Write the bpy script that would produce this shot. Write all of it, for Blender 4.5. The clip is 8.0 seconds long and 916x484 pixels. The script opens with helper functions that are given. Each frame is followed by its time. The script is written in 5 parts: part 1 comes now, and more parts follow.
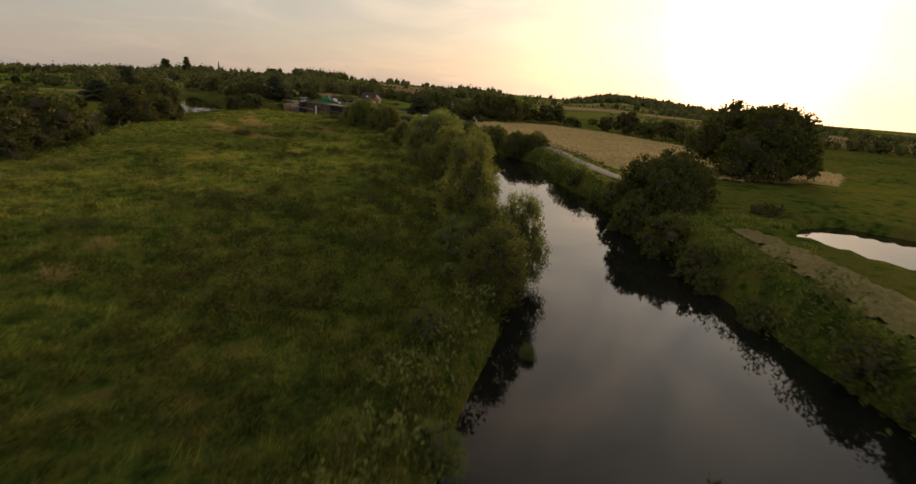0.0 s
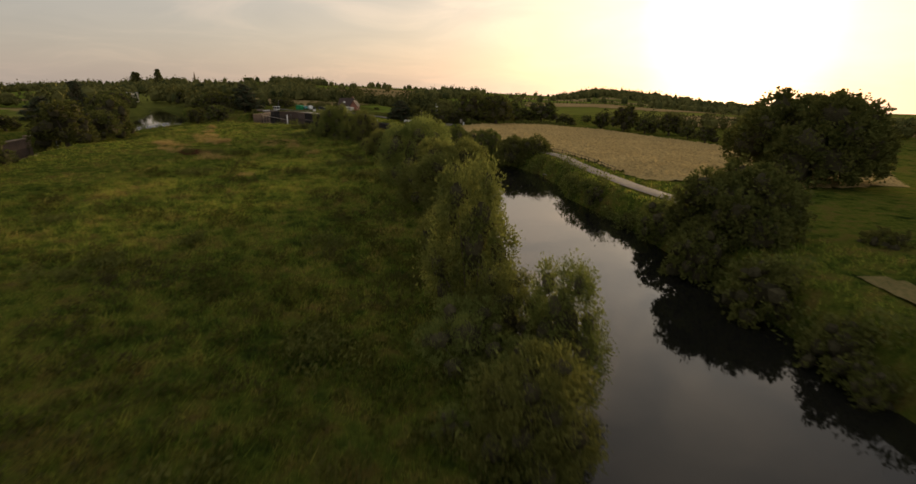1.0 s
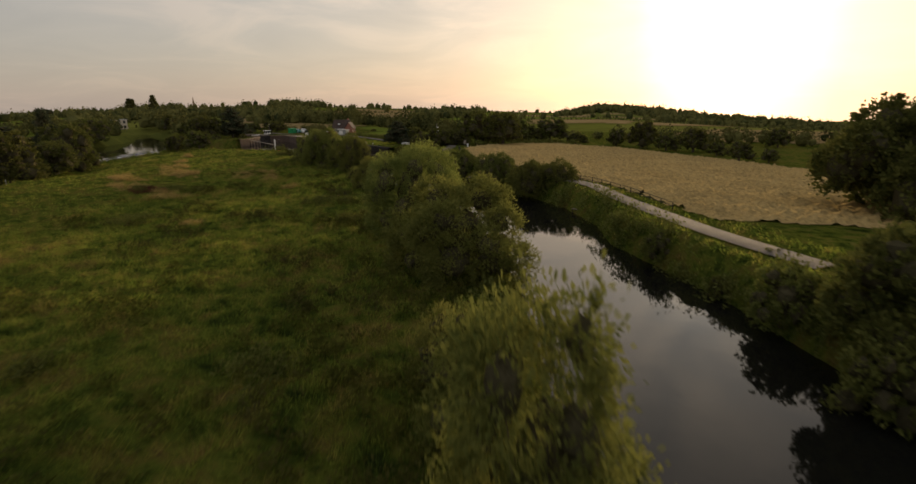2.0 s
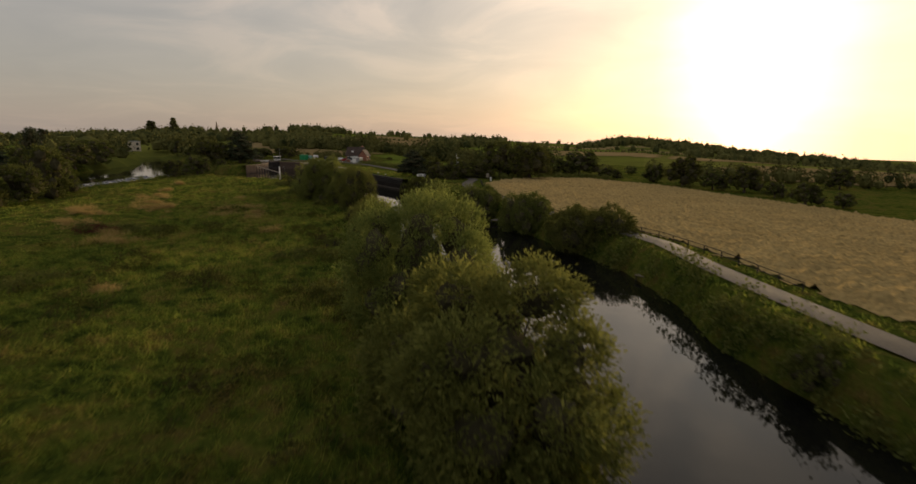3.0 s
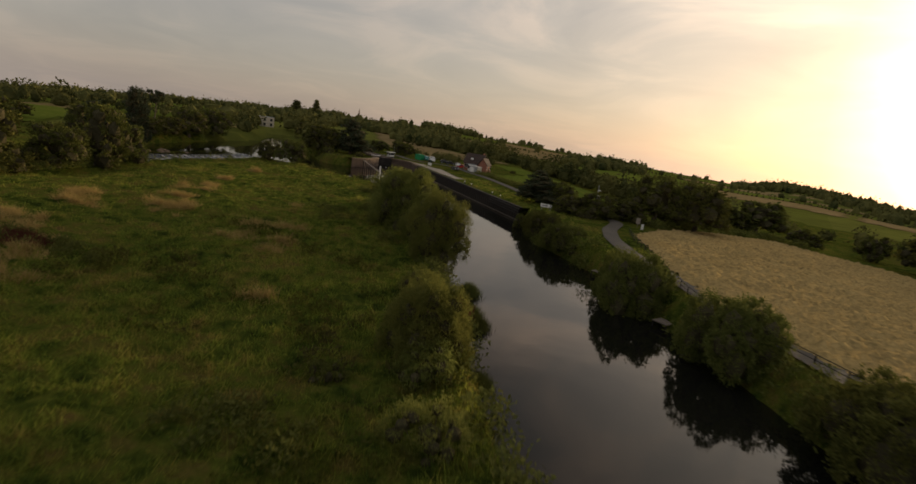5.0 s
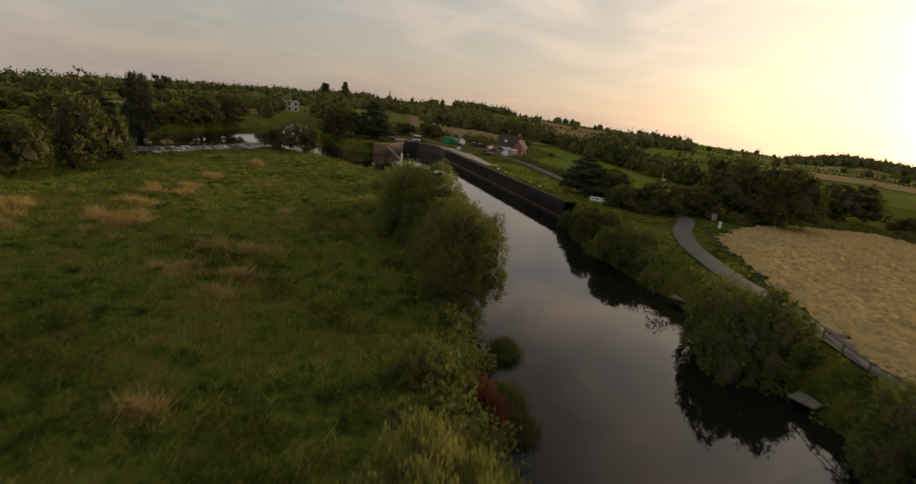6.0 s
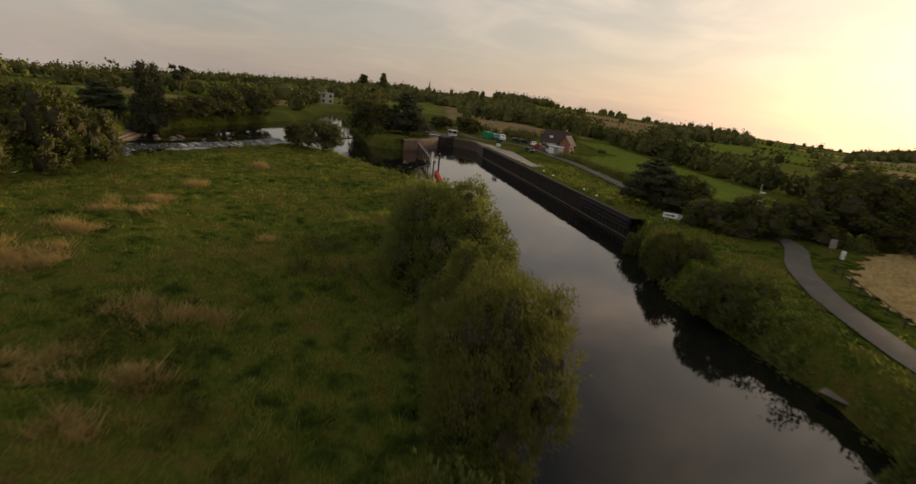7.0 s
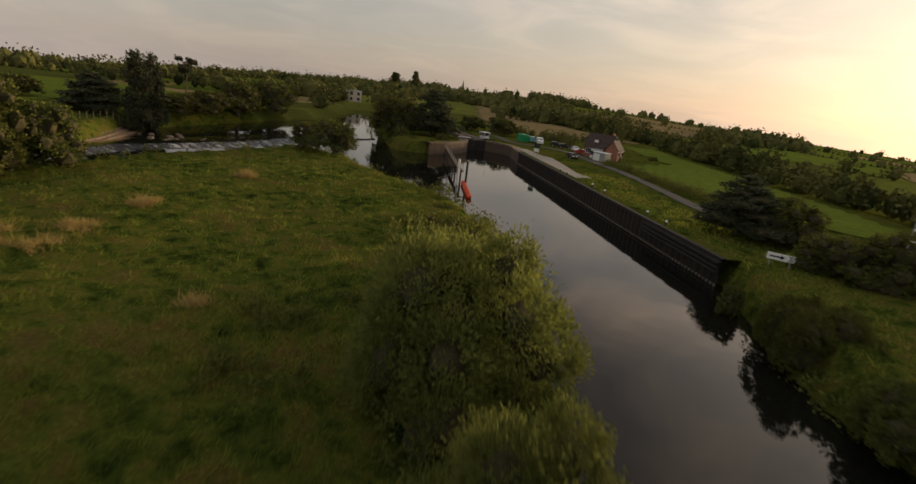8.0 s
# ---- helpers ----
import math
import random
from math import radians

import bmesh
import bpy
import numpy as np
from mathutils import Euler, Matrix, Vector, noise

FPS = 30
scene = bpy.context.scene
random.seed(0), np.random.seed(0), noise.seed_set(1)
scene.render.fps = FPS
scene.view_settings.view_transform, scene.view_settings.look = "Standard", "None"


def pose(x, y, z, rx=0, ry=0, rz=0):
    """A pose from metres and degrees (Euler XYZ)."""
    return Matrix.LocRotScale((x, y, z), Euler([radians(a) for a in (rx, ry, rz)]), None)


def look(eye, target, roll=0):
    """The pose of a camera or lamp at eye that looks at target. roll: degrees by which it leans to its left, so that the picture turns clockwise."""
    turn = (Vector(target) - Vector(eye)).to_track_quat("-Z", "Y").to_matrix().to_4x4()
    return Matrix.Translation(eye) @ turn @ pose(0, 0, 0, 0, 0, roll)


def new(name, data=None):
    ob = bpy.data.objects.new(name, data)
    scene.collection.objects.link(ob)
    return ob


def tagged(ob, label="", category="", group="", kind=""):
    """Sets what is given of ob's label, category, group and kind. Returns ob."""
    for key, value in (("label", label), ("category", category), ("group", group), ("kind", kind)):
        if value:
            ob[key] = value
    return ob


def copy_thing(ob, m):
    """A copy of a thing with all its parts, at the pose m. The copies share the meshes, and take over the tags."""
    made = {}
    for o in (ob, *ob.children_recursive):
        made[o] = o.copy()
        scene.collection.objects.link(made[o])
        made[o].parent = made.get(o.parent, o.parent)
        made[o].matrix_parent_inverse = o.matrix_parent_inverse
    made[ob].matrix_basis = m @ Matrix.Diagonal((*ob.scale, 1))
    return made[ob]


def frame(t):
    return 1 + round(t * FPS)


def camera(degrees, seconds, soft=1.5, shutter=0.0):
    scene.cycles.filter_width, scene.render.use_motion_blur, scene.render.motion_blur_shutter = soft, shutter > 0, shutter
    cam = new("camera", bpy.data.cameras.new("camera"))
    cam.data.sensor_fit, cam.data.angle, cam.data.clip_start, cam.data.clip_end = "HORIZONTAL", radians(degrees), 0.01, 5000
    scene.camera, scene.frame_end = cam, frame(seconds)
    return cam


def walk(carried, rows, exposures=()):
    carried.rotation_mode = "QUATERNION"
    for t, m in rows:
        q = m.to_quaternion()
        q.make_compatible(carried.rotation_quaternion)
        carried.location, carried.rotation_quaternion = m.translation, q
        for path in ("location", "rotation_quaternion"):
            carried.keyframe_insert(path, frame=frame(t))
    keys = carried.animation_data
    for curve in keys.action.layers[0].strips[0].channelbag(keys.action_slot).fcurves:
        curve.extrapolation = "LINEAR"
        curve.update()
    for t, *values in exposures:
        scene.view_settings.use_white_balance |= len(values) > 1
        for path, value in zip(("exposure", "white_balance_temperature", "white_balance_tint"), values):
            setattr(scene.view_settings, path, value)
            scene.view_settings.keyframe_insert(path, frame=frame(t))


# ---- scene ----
cam = camera(83.3, 8.0, soft=1.5, shutter=0.35)
PATH = [
    (0, (2.117, 2.515, 12.711), (2.019, 4.425, 12.126), 2.8),
    (0.5, (1.412, 10.664, 12.622), (1.341, 12.574, 12.033), 1.6),
    (1, (0.838, 19.087, 12.409), (0.777, 21.0, 11.828), 0.3),
    (1.5, (0.162, 27.601, 12.192), (0.098, 29.521, 11.635), -0.6),
    (1.7, (-0.114, 31.036, 12.164), (-0.181, 32.96, 11.621), -1.0),
    (2.8, (-1.53, 50.101, 11.976), (-1.643, 52.052, 11.547), -0.2),
    (3, (-1.812, 53.5, 11.974), (-1.95, 55.453, 11.564), 0.2),
    (3.5, (-2.595, 61.79, 12.108), (-2.809, 63.745, 11.743), 2.0),
    (4, (-3.505, 69.935, 12.392), (-3.84, 71.873, 12.029), 4.4),
    (4.5, (-4.936, 77.768, 12.641), (-5.4, 79.676, 12.26), 6.8),
    (4.7, (-5.695, 80.842, 12.685), (-6.208, 82.736, 12.299), 7.5),
    (5.8, (-10.705, 97.56, 13.024), (-11.365, 99.385, 12.54), 6.7),
    (6, (-11.72, 100.559, 13.066), (-12.399, 102.373, 12.568), 6.3),
    (6.5, (-14.498, 107.782, 13.186), (-15.232, 109.567, 12.66), 6.0),
    (7, (-17.474, 114.884, 13.208), (-18.281, 116.632, 12.665), 6.2),
    (7.5, (-20.803, 121.928, 12.954), (-21.669, 123.643, 12.397), 6.3),
    (8, (-24.442, 129.124, 12.732), (-25.35, 130.817, 12.176), 6.8),
]
walk(cam, [(t, look(eye, target, roll)) for t, eye, target, roll in PATH], [(0, 0.08), (1.5, 0.05), (3.5, -0.28), (4.7, -0.3), (6.0, -0.02), (8, 0.0)])

# ---- sky, sun ----
SUN_AZ, SUN_EL = 25.0, 3.8
sun_dir = Vector((math.sin(radians(SUN_AZ)) * math.cos(radians(SUN_EL)), math.cos(radians(SUN_AZ)) * math.cos(radians(SUN_EL)), math.sin(radians(SUN_EL))))


def node(tree, kind, inputs=None, **props):
    n = tree.nodes.new(kind)
    for k, v in props.items():
        setattr(n, k, v)
    for k, v in (inputs or {}).items():
        if isinstance(v, bpy.types.NodeSocket):
            tree.links.new(v, n.inputs[k])
        else:
            n.inputs[k].default_value = v
    return n


def ramp(tree, fac, stops):
    n = tree.nodes.new("ShaderNodeValToRGB")
    tree.links.new(fac, n.inputs[0])
    el = n.color_ramp.elements
    while len(el) < len(stops):
        el.new(0.5)
    for e, (p, c) in zip(el, stops):
        e.position = p
        e.color = (*c, 1) if len(c) == 3 else c
    return n.outputs[0]


def mixc(tree, fac, a, b, blend="MIX"):
    n = tree.nodes.new("ShaderNodeMix")
    n.data_type, n.blend_type = "RGBA", blend
    for sock, v in ((n.inputs[0], fac), (n.inputs[6], a), (n.inputs[7], b)):
        if isinstance(v, bpy.types.NodeSocket):
            tree.links.new(v, sock)
        elif sock == n.inputs[0]:
            sock.default_value = v
        else:
            sock.default_value = (*v, 1)
    return n.outputs[2]


def maths(tree, op, a, b=0.0):
    n = tree.nodes.new("ShaderNodeMath")
    n.operation = op
    for sock, v in ((n.inputs[0], a), (n.inputs[1], b)):
        if isinstance(v, bpy.types.NodeSocket):
            tree.links.new(v, sock)
        else:
            sock.default_value = v
    return n.outputs[0]


def make_world():
    w = bpy.data.worlds.new("dusk_sky")
    scene.world = w
    w.use_nodes = True
    t = w.node_tree
    t.nodes.clear()
    co = node(t, "ShaderNodeTexCoord").outputs["Generated"]
    low = node(t, "ShaderNodeVectorMath", {0: co, 1: (1.0, 1.0, 0.5)}, operation="MULTIPLY").outputs[0]
    low = node(t, "ShaderNodeVectorMath", {0: low}, operation="NORMALIZE").outputs[0]
    dot = node(t, "ShaderNodeVectorMath", {0: low, 1: sun_dir}, operation="DOT_PRODUCT").outputs["Value"]
    # veil of high cloud, brightest round the low sun
    ang = maths(t, "DIVIDE", maths(t, "ARCCOSINE", dot), math.pi)
    veil = ramp(t, ang, [(0.0, (3.4, 3.2, 2.75)), (0.028, (1.5, 1.38, 1.18)), (0.05, (1.04, 0.95, 0.815)), (0.075, (0.93, 0.835, 0.715)), (0.1, (0.85, 0.76, 0.655)), (0.14, (0.74, 0.655, 0.57)), (0.18, (0.62, 0.55, 0.485)),
                         (0.30, (0.455, 0.42, 0.395)), (0.42, (0.4, 0.38, 0.37)), (0.75, (0.6, 0.57, 0.56))])
    sep = node(t, "ShaderNodeSeparateXYZ", {0: co})
    z = maths(t, "MAXIMUM", sep.outputs[2], 0.0)
    # clouds lie on a flat layer overhead
    flat = node(t, "ShaderNodeCombineXYZ", {0: maths(t, "DIVIDE", sep.outputs[0], maths(t, "ADD", z, 0.16)), 1: maths(t, "DIVIDE", sep.outputs[1], maths(t, "ADD", z, 0.16))})
    cl = node(t, "ShaderNodeTexNoise", {"Vector": flat.outputs[0], "Scale": 1.15, "Detail": 6.0, "Roughness": 0.55, "Distortion": 0.7}).outputs[0]
    tint = ramp(t, cl, [(0.36, (0.55, 0.62, 0.72)), (0.5, (1.0, 1.0, 1.0)), (0.64, (2.0, 1.7, 1.45))])
    tint = mixc(t, ramp(t, z, [(0.05, (0.1, 0.1, 0.1)), (0.2, (0.28, 0.28, 0.28)), (0.36, (0.9, 0.9, 0.9))]), (1.0, 1.0, 1.0), tint)
    col = mixc(t, 1.0, veil, tint, "MULTIPLY")
    zen = ramp(t, z, [(0.0, (1.0, 0.9, 0.82)), (0.1, (1.0, 0.96, 0.92)), (0.22, (1.05, 1.03, 1.02)), (0.31, (1.25, 1.2, 1.16)), (0.42, (0.62, 0.62, 0.64)), (0.6, (0.4, 0.42, 0.47)), (1.0, (1.15, 1.17, 1.2))])
    # the high cloud is lit by the sun on its own side of the sky
    lit = ramp(t, z, [(0.2, (1.05, 1.0, 0.95)), (0.36, (1.9, 1.75, 1.6)), (0.6, (1.6, 1.5, 1.4)), (0.9, (0.9, 0.9, 0.9))])
    zen = mixc(t, ramp(t, ang, [(0.06, (0.9, 0.9, 0.9)), (0.13, (0.6, 0.6, 0.6)), (0.21, (0, 0, 0))]), zen, lit)
    col = mixc(t, 1.0, col, zen, "MULTIPLY")
    sky = node(t, "ShaderNodeTexSky", sky_type="NISHITA", sun_disc=False, sun_elevation=radians(SUN_EL), sun_rotation=radians(SUN_AZ), air_density=1.0, dust_density=1.5)
    a = node(t, "ShaderNodeBackground", {"Color": sky.outputs[0], "Strength": 0.04})
    b = node(t, "ShaderNodeBackground", {"Color": col, "Strength": 0.9})
    add = node(t, "ShaderNodeAddShader", {0: a.outputs[0], 1: b.outputs[0]})
    node(t, "ShaderNodeOutputWorld", {0: add.outputs[0]})


make_world()
sun_data = bpy.data.lights.new("sun", "SUN")
sun_data.energy, sun_data.angle, sun_data.color = 5.0, radians(8), (1.0, 0.72, 0.42)
sun = new("sun", sun_data)
sun.matrix_world = look(sun_dir * 900, (0, 0, 0))


# ---- materials ----
def material(name):
    m = bpy.data.materials.new(name)
    m.use_nodes = True
    t = m.node_tree
    t.nodes.clear()
    return m, t, node(t, "ShaderNodeOutputMaterial")


def place(t, scale=1.0):
    """World place, so that grain runs on from piece to piece."""
    return node(t, "ShaderNodeVectorMath", {0: node(t, "ShaderNodeNewGeometry").outputs["Position"], "Scale": scale}, operation="SCALE").outputs[0]


def surface(name, c1, c2, c3=None, scale=1.0, rough=0.85, metal=0.0, bump=0.3, fine=8.0, spec=0.3, vary=0.15):
    """Two scales of variation between colours, bump and a little spread from piece to piece."""
    m, t, out = material(name)
    p = place(t)
    big = node(t, "ShaderNodeTexNoise", {"Vector": p, "Scale": scale, "Detail": 4.0, "Roughness": 0.6}).outputs[0]
    small = node(t, "ShaderNodeTexNoise", {"Vector": p, "Scale": scale * fine, "Detail": 6.0, "Roughness": 0.65}).outputs[0]
    col = mixc(t, ramp(t, big, [(0.35, (0, 0, 0)), (0.65, (1, 1, 1))]), c1, c2)
    col = mixc(t, ramp(t, small, [(0.4, (0, 0, 0)), (0.7, (0.8, 0.8, 0.8))]), col, c3 or tuple(0.6 * a for a in c1))
    rnd = node(t, "ShaderNodeObjectInfo").outputs["Random"]
    val = maths(t, "ADD", maths(t, "MULTIPLY", rnd, 2 * vary), 1 - vary)
    col = node(t, "ShaderNodeHueSaturation", {"Color": col, "Value": val}).outputs[0]
    b = node(t, "ShaderNodeBump", {"Height": small, "Strength": bump, "Distance": 0.05}).outputs[0]
    s = node(t, "ShaderNodeBsdfPrincipled", {"Base Color": col, "Roughness": rough, "Metallic": metal, "Normal": b, "Specular IOR Level": spec})
    t.links.new(s.outputs[0], out.inputs[0])
    return m


def leafage(name, c1, c2, glow=0.3, sheen=0.0, dry=None, dry_at=0.6, spot=0.45, patch=0.55):
    """Leaves: spread from leaf to leaf, from tree to tree and over patches of ground, some light passing through."""
    m, t, out = material(name)
    isl = node(t, "ShaderNodeNewGeometry").outputs["Random Per Island"]
    rnd = node(t, "ShaderNodeObjectInfo").outputs["Random"]
    p = place(t)
    big = node(t, "ShaderNodeTexNoise", {"Vector": p, "Scale": patch, "Detail": 4.0}).outputs[0]
    col = mixc(t, ramp(t, maths(t, "ADD", maths(t, "MULTIPLY", isl, spot), maths(t, "MULTIPLY", big, 0.7)), [(0.25, (0, 0, 0)), (0.35 + spot, (1, 1, 1))]), c1, c2)
    if dry:
        wide = node(t, "ShaderNodeTexNoise", {"Vector": p, "Scale": 0.075, "Detail": 5.0, "Roughness": 0.65}).outputs[0]
        k = ramp(t, maths(t, "ADD", wide, maths(t, "MULTIPLY", isl, 0.12)), [(dry_at - 0.08, (0, 0, 0)), (dry_at + 0.1, (1, 1, 1))])
        col = mixc(t, k, col, dry)
    val = maths(t, "ADD", maths(t, "MULTIPLY", rnd, 0.35), 0.82)
    hue = maths(t, "ADD", maths(t, "MULTIPLY", rnd, 0.025), 0.485)
    col = node(t, "ShaderNodeHueSaturation", {"Color": col, "Value": val, "Hue": hue}).outputs[0]
    s = node(t, "ShaderNodeBsdfPrincipled", {"Base Color": col, "Roughness": 0.65, "Specular IOR Level": sheen})
    tr = node(t, "ShaderNodeBsdfTranslucent", {"Color": col})
    mx = node(t, "ShaderNodeMixShader", {0: glow, 1: s.outputs[0], 2: tr.outputs[0]})
    t.links.new(mx.outputs[0], out.inputs[0])
    return m


def water_material():
    m, t, out = material("river_water")
    p = place(t)
    a = node(t, "ShaderNodeTexNoise", {"Vector": p, "Scale": 0.35, "Detail": 3.0, "Roughness": 0.5}).outputs[0]
    b = node(t, "ShaderNodeTexNoise", {"Vector": p, "Scale": 2.6, "Detail": 2.0}).outputs[0]
    h = maths(t, "ADD", a, maths(t, "MULTIPLY", b, 0.12))
    nrm = node(t, "ShaderNodeBump", {"Height": h, "Strength": 0.05, "Distance": 0.3}).outputs[0]
    c = node(t, "ShaderNodeTexNoise", {"Vector": p, "Scale": 0.08, "Detail": 3.0}).outputs[0]
    col = mixc(t, c, (0.005, 0.0055, 0.0045), (0.012, 0.012, 0.009))
    s = node(t, "ShaderNodeBsdfPrincipled", {"Base Color": col, "Roughness": 0.035, "IOR": 1.33, "Normal": nrm, "Specular IOR Level": 0.5})
    t.links.new(s.outputs[0], out.inputs[0])
    return m


M_water = water_material()
def sward(name, glow, deep=1.0):
    """Grass: clumps of fresh and dull green, brown and dry heads, at a metre and at ten metres."""
    m, t, out = material(name)
    isl = node(t, "ShaderNodeNewGeometry").outputs["Random Per Island"]
    p = place(t)
    a = node(t, "ShaderNodeTexNoise", {"Vector": p, "Scale": 0.75, "Detail": 4.0, "Roughness": 0.65}).outputs[0]
    b = node(t, "ShaderNodeTexNoise", {"Vector": p, "Scale": 0.11, "Detail": 5.0, "Roughness": 0.65}).outputs[0]
    k = maths(t, "ADD", maths(t, "MULTIPLY", a, 0.75), maths(t, "ADD", maths(t, "MULTIPLY", b, 0.45), maths(t, "MULTIPLY", isl, 0.12)))
    col = ramp(t, k, [(0.5, (0.042, 0.064, 0.016)), (0.58, (0.1, 0.145, 0.024)), (0.67, (0.2, 0.235, 0.038)), (0.76, (0.25, 0.225, 0.05)), (0.88, (0.27, 0.19, 0.065))])
    fine = node(t, "ShaderNodeTexNoise", {"Vector": p, "Scale": 5.0, "Detail": 5.0, "Roughness": 0.7}).outputs[0]
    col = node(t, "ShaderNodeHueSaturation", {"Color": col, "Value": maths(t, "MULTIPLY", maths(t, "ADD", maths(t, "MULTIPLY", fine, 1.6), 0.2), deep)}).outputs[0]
    nrm = node(t, "ShaderNodeBump", {"Height": maths(t, "ADD", fine, maths(t, "MULTIPLY", a, 2.0)), "Strength": 0.8, "Distance": 0.25}).outputs[0]
    s = node(t, "ShaderNodeBsdfPrincipled", {"Base Color": col, "Roughness": 0.9, "Specular IOR Level": 0.0, "Normal": nrm})
    tr = node(t, "ShaderNodeBsdfTranslucent", {"Color": col})
    mx = node(t, "ShaderNodeMixShader", {0: glow, 1: s.outputs[0], 2: tr.outputs[0]})
    t.links.new(mx.outputs[0], out.inputs[0])
    return m


# grass colours at 0.44 value: shade between the blades put into the turf
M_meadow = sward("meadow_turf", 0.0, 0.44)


def farmland_material():
    """Far farmland: hedged fields of pasture, stubble and ploughland."""
    m, t, out = material("farmland")
    p = node(t, "ShaderNodeMapping", {"Vector": place(t), "Rotation": (0, 0, 0.4), "Scale": (0.0085, 0.0055, 0.0)}).outputs[0]
    cell = node(t, "ShaderNodeTexVoronoi", {"Vector": p, "Scale": 1.0, "Randomness": 0.75}).outputs["Color"]
    pick = node(t, "ShaderNodeSeparateColor", {0: cell}).outputs[0]
    r = ramp(t, pick, [(0.0, (0.11, 0.13, 0.026)), (0.3, (0.15, 0.16, 0.034)), (0.5, (0.08, 0.092, 0.02)), (0.7, (0.25, 0.19, 0.08)), (0.85, (0.13, 0.145, 0.028))])
    t.nodes[r.node.name].color_ramp.interpolation = "CONSTANT"
    n = node(t, "ShaderNodeTexNoise", {"Vector": place(t), "Scale": 0.05, "Detail": 6.0, "Roughness": 0.7}).outputs[0]
    col = mixc(t, ramp(t, n, [(0.4, (0, 0, 0)), (0.7, (0.7, 0.7, 0.7))]), r, (0.07, 0.075, 0.02))
    s = node(t, "ShaderNodeBsdfPrincipled", {"Base Color": col, "Roughness": 1.0, "Specular IOR Level": 0.0})
    t.links.new(s.outputs[0], out.inputs[0])
    return m


M_farmland = farmland_material()
M_stubble = surface("straw_stubble", (0.33, 0.24, 0.1), (0.41, 0.3, 0.125), (0.13, 0.1, 0.042), scale=0.12, fine=20, bump=1.0, spec=0.0, rough=1.0)
M_hayverge = surface("trodden_hay_verge", (0.16, 0.135, 0.055), (0.23, 0.18, 0.08), (0.085, 0.09, 0.028), scale=0.3, fine=12, bump=1.0, spec=0.0, rough=1.0)
M_asphalt = surface("worn_lane_tarmac", (0.1, 0.088, 0.07), (0.14, 0.122, 0.098), (0.06, 0.054, 0.044), scale=0.5, fine=20, bump=0.2)
M_bark = surface("bark", (0.09, 0.07, 0.05), (0.14, 0.11, 0.08), scale=2.0, bump=0.8)
# dark twig brown that paints in the shade deep inside the crowns
M_twig_shade = surface("crown_twig_shade", (0.06, 0.055, 0.03), (0.085, 0.075, 0.042), (0.04, 0.038, 0.02), scale=1.2, fine=5, bump=0.6, spec=0.0, rough=1.0)
M_willow = leafage("willow_leaves", (0.096, 0.118, 0.03), (0.2, 0.214, 0.055), 0.4, spot=0.25)
M_young = leafage("young_willow_leaves", (0.085, 0.105, 0.027), (0.175, 0.185, 0.047), 0.32, spot=0.25)
M_oak = leafage("oak_leaves", (0.06, 0.075, 0.021), (0.13, 0.135, 0.036), 0.18)
M_alder = leafage("alder_leaves", (0.075, 0.09, 0.024), (0.155, 0.16, 0.042), 0.22)
M_conifer = leafage("conifer_needles", (0.038, 0.05, 0.026), (0.085, 0.1, 0.058), 0.1)
M_farleaf = leafage("far_woodland_leaves", (0.03, 0.04, 0.016), (0.125, 0.122, 0.04), 0.06, spot=0.12, patch=0.1)


# ---- ground plan ----
WATER = -1.8
CUT_L = [(-4, -80), (0, 0), (1.7, 21), (4, 31), (4, 45), (3.5, 60), (3.3, 73), (0, 90), (-10, 108), (-17, 123), (-22.5, 134), (-30, 153), (-37, 166), (-46, 177), (-53, 183), (-60, 186.5)]
CUT_R = [(-88, 256.5), (-82, 255.7), (-78.3, 252.5), (-75, 247), (-72, 242.4), (-67.5, 236.7), (-54.9, 220.5), (-45.8, 208.6), (-38.8, 199.4), (-33.6, 192.6), (-29.6, 187.3), (-26.3, 183), (-24.6, 180.6), (-22.5, 174), (-18.5, 162), (-8.7, 149), (-3, 137), (3, 124), (11, 106), (13, 95), (12.5, 87), (16.6, 72), (18.4, 58), (19.6, 43), (21, 30), (23, 20), (26, 0), (28, -80)]
WEIR_IN = [(-67, 188.5), (-77, 193), (-86, 200), (-95, 203), (-101, 200), (-100, 190), (-98.5, 180), (-99, 171), (-97, 163), (-94, 155), (-88, 137), (-80, 112), (-72, 92), (-66, 72), (-62, 40), (-60, 0), (-60, -80)]
WEIR_OUT = [(-72, -80), (-74, 0), (-76, 40), (-80, 70), (-86, 92), (-95, 112), (-104, 137), (-109, 158), (-111.5, 168), (-118, 175.5), (-130, 187), (-136, 199), (-142, 216), (-149, 235), (-155, 255), (-160, 272), (-185, 310), (-215, 350)]
LOCK_W = [(-195, 350), (-165, 305), (-142, 276), (-115, 246), (-101, 230), (-96, 227), (-89, 230), (-87.5, 235), (-87.5, 242), (-88.5, 247.5), (-91.7, 252.8)]
RIVER = CUT_L + WEIR_IN + WEIR_OUT + LOCK_W + CUT_R
CHAMBER = [(-88, 256.5), (-91.7, 252.8), (-112, 272), (-108.3, 275.7)]
QUAY = CUT_R[12::-1]
WEST_WALL = [(-91.7, 252.8), (-88.5, 247.5), (-87.5, 242), (-87.5, 235), (-89, 230)]
POND = [(32.5, 50), (35.0, 54), (38.5, 55.5), (44, 51), (58, 39), (53, 30), (40, 37.5), (35, 43.5)]
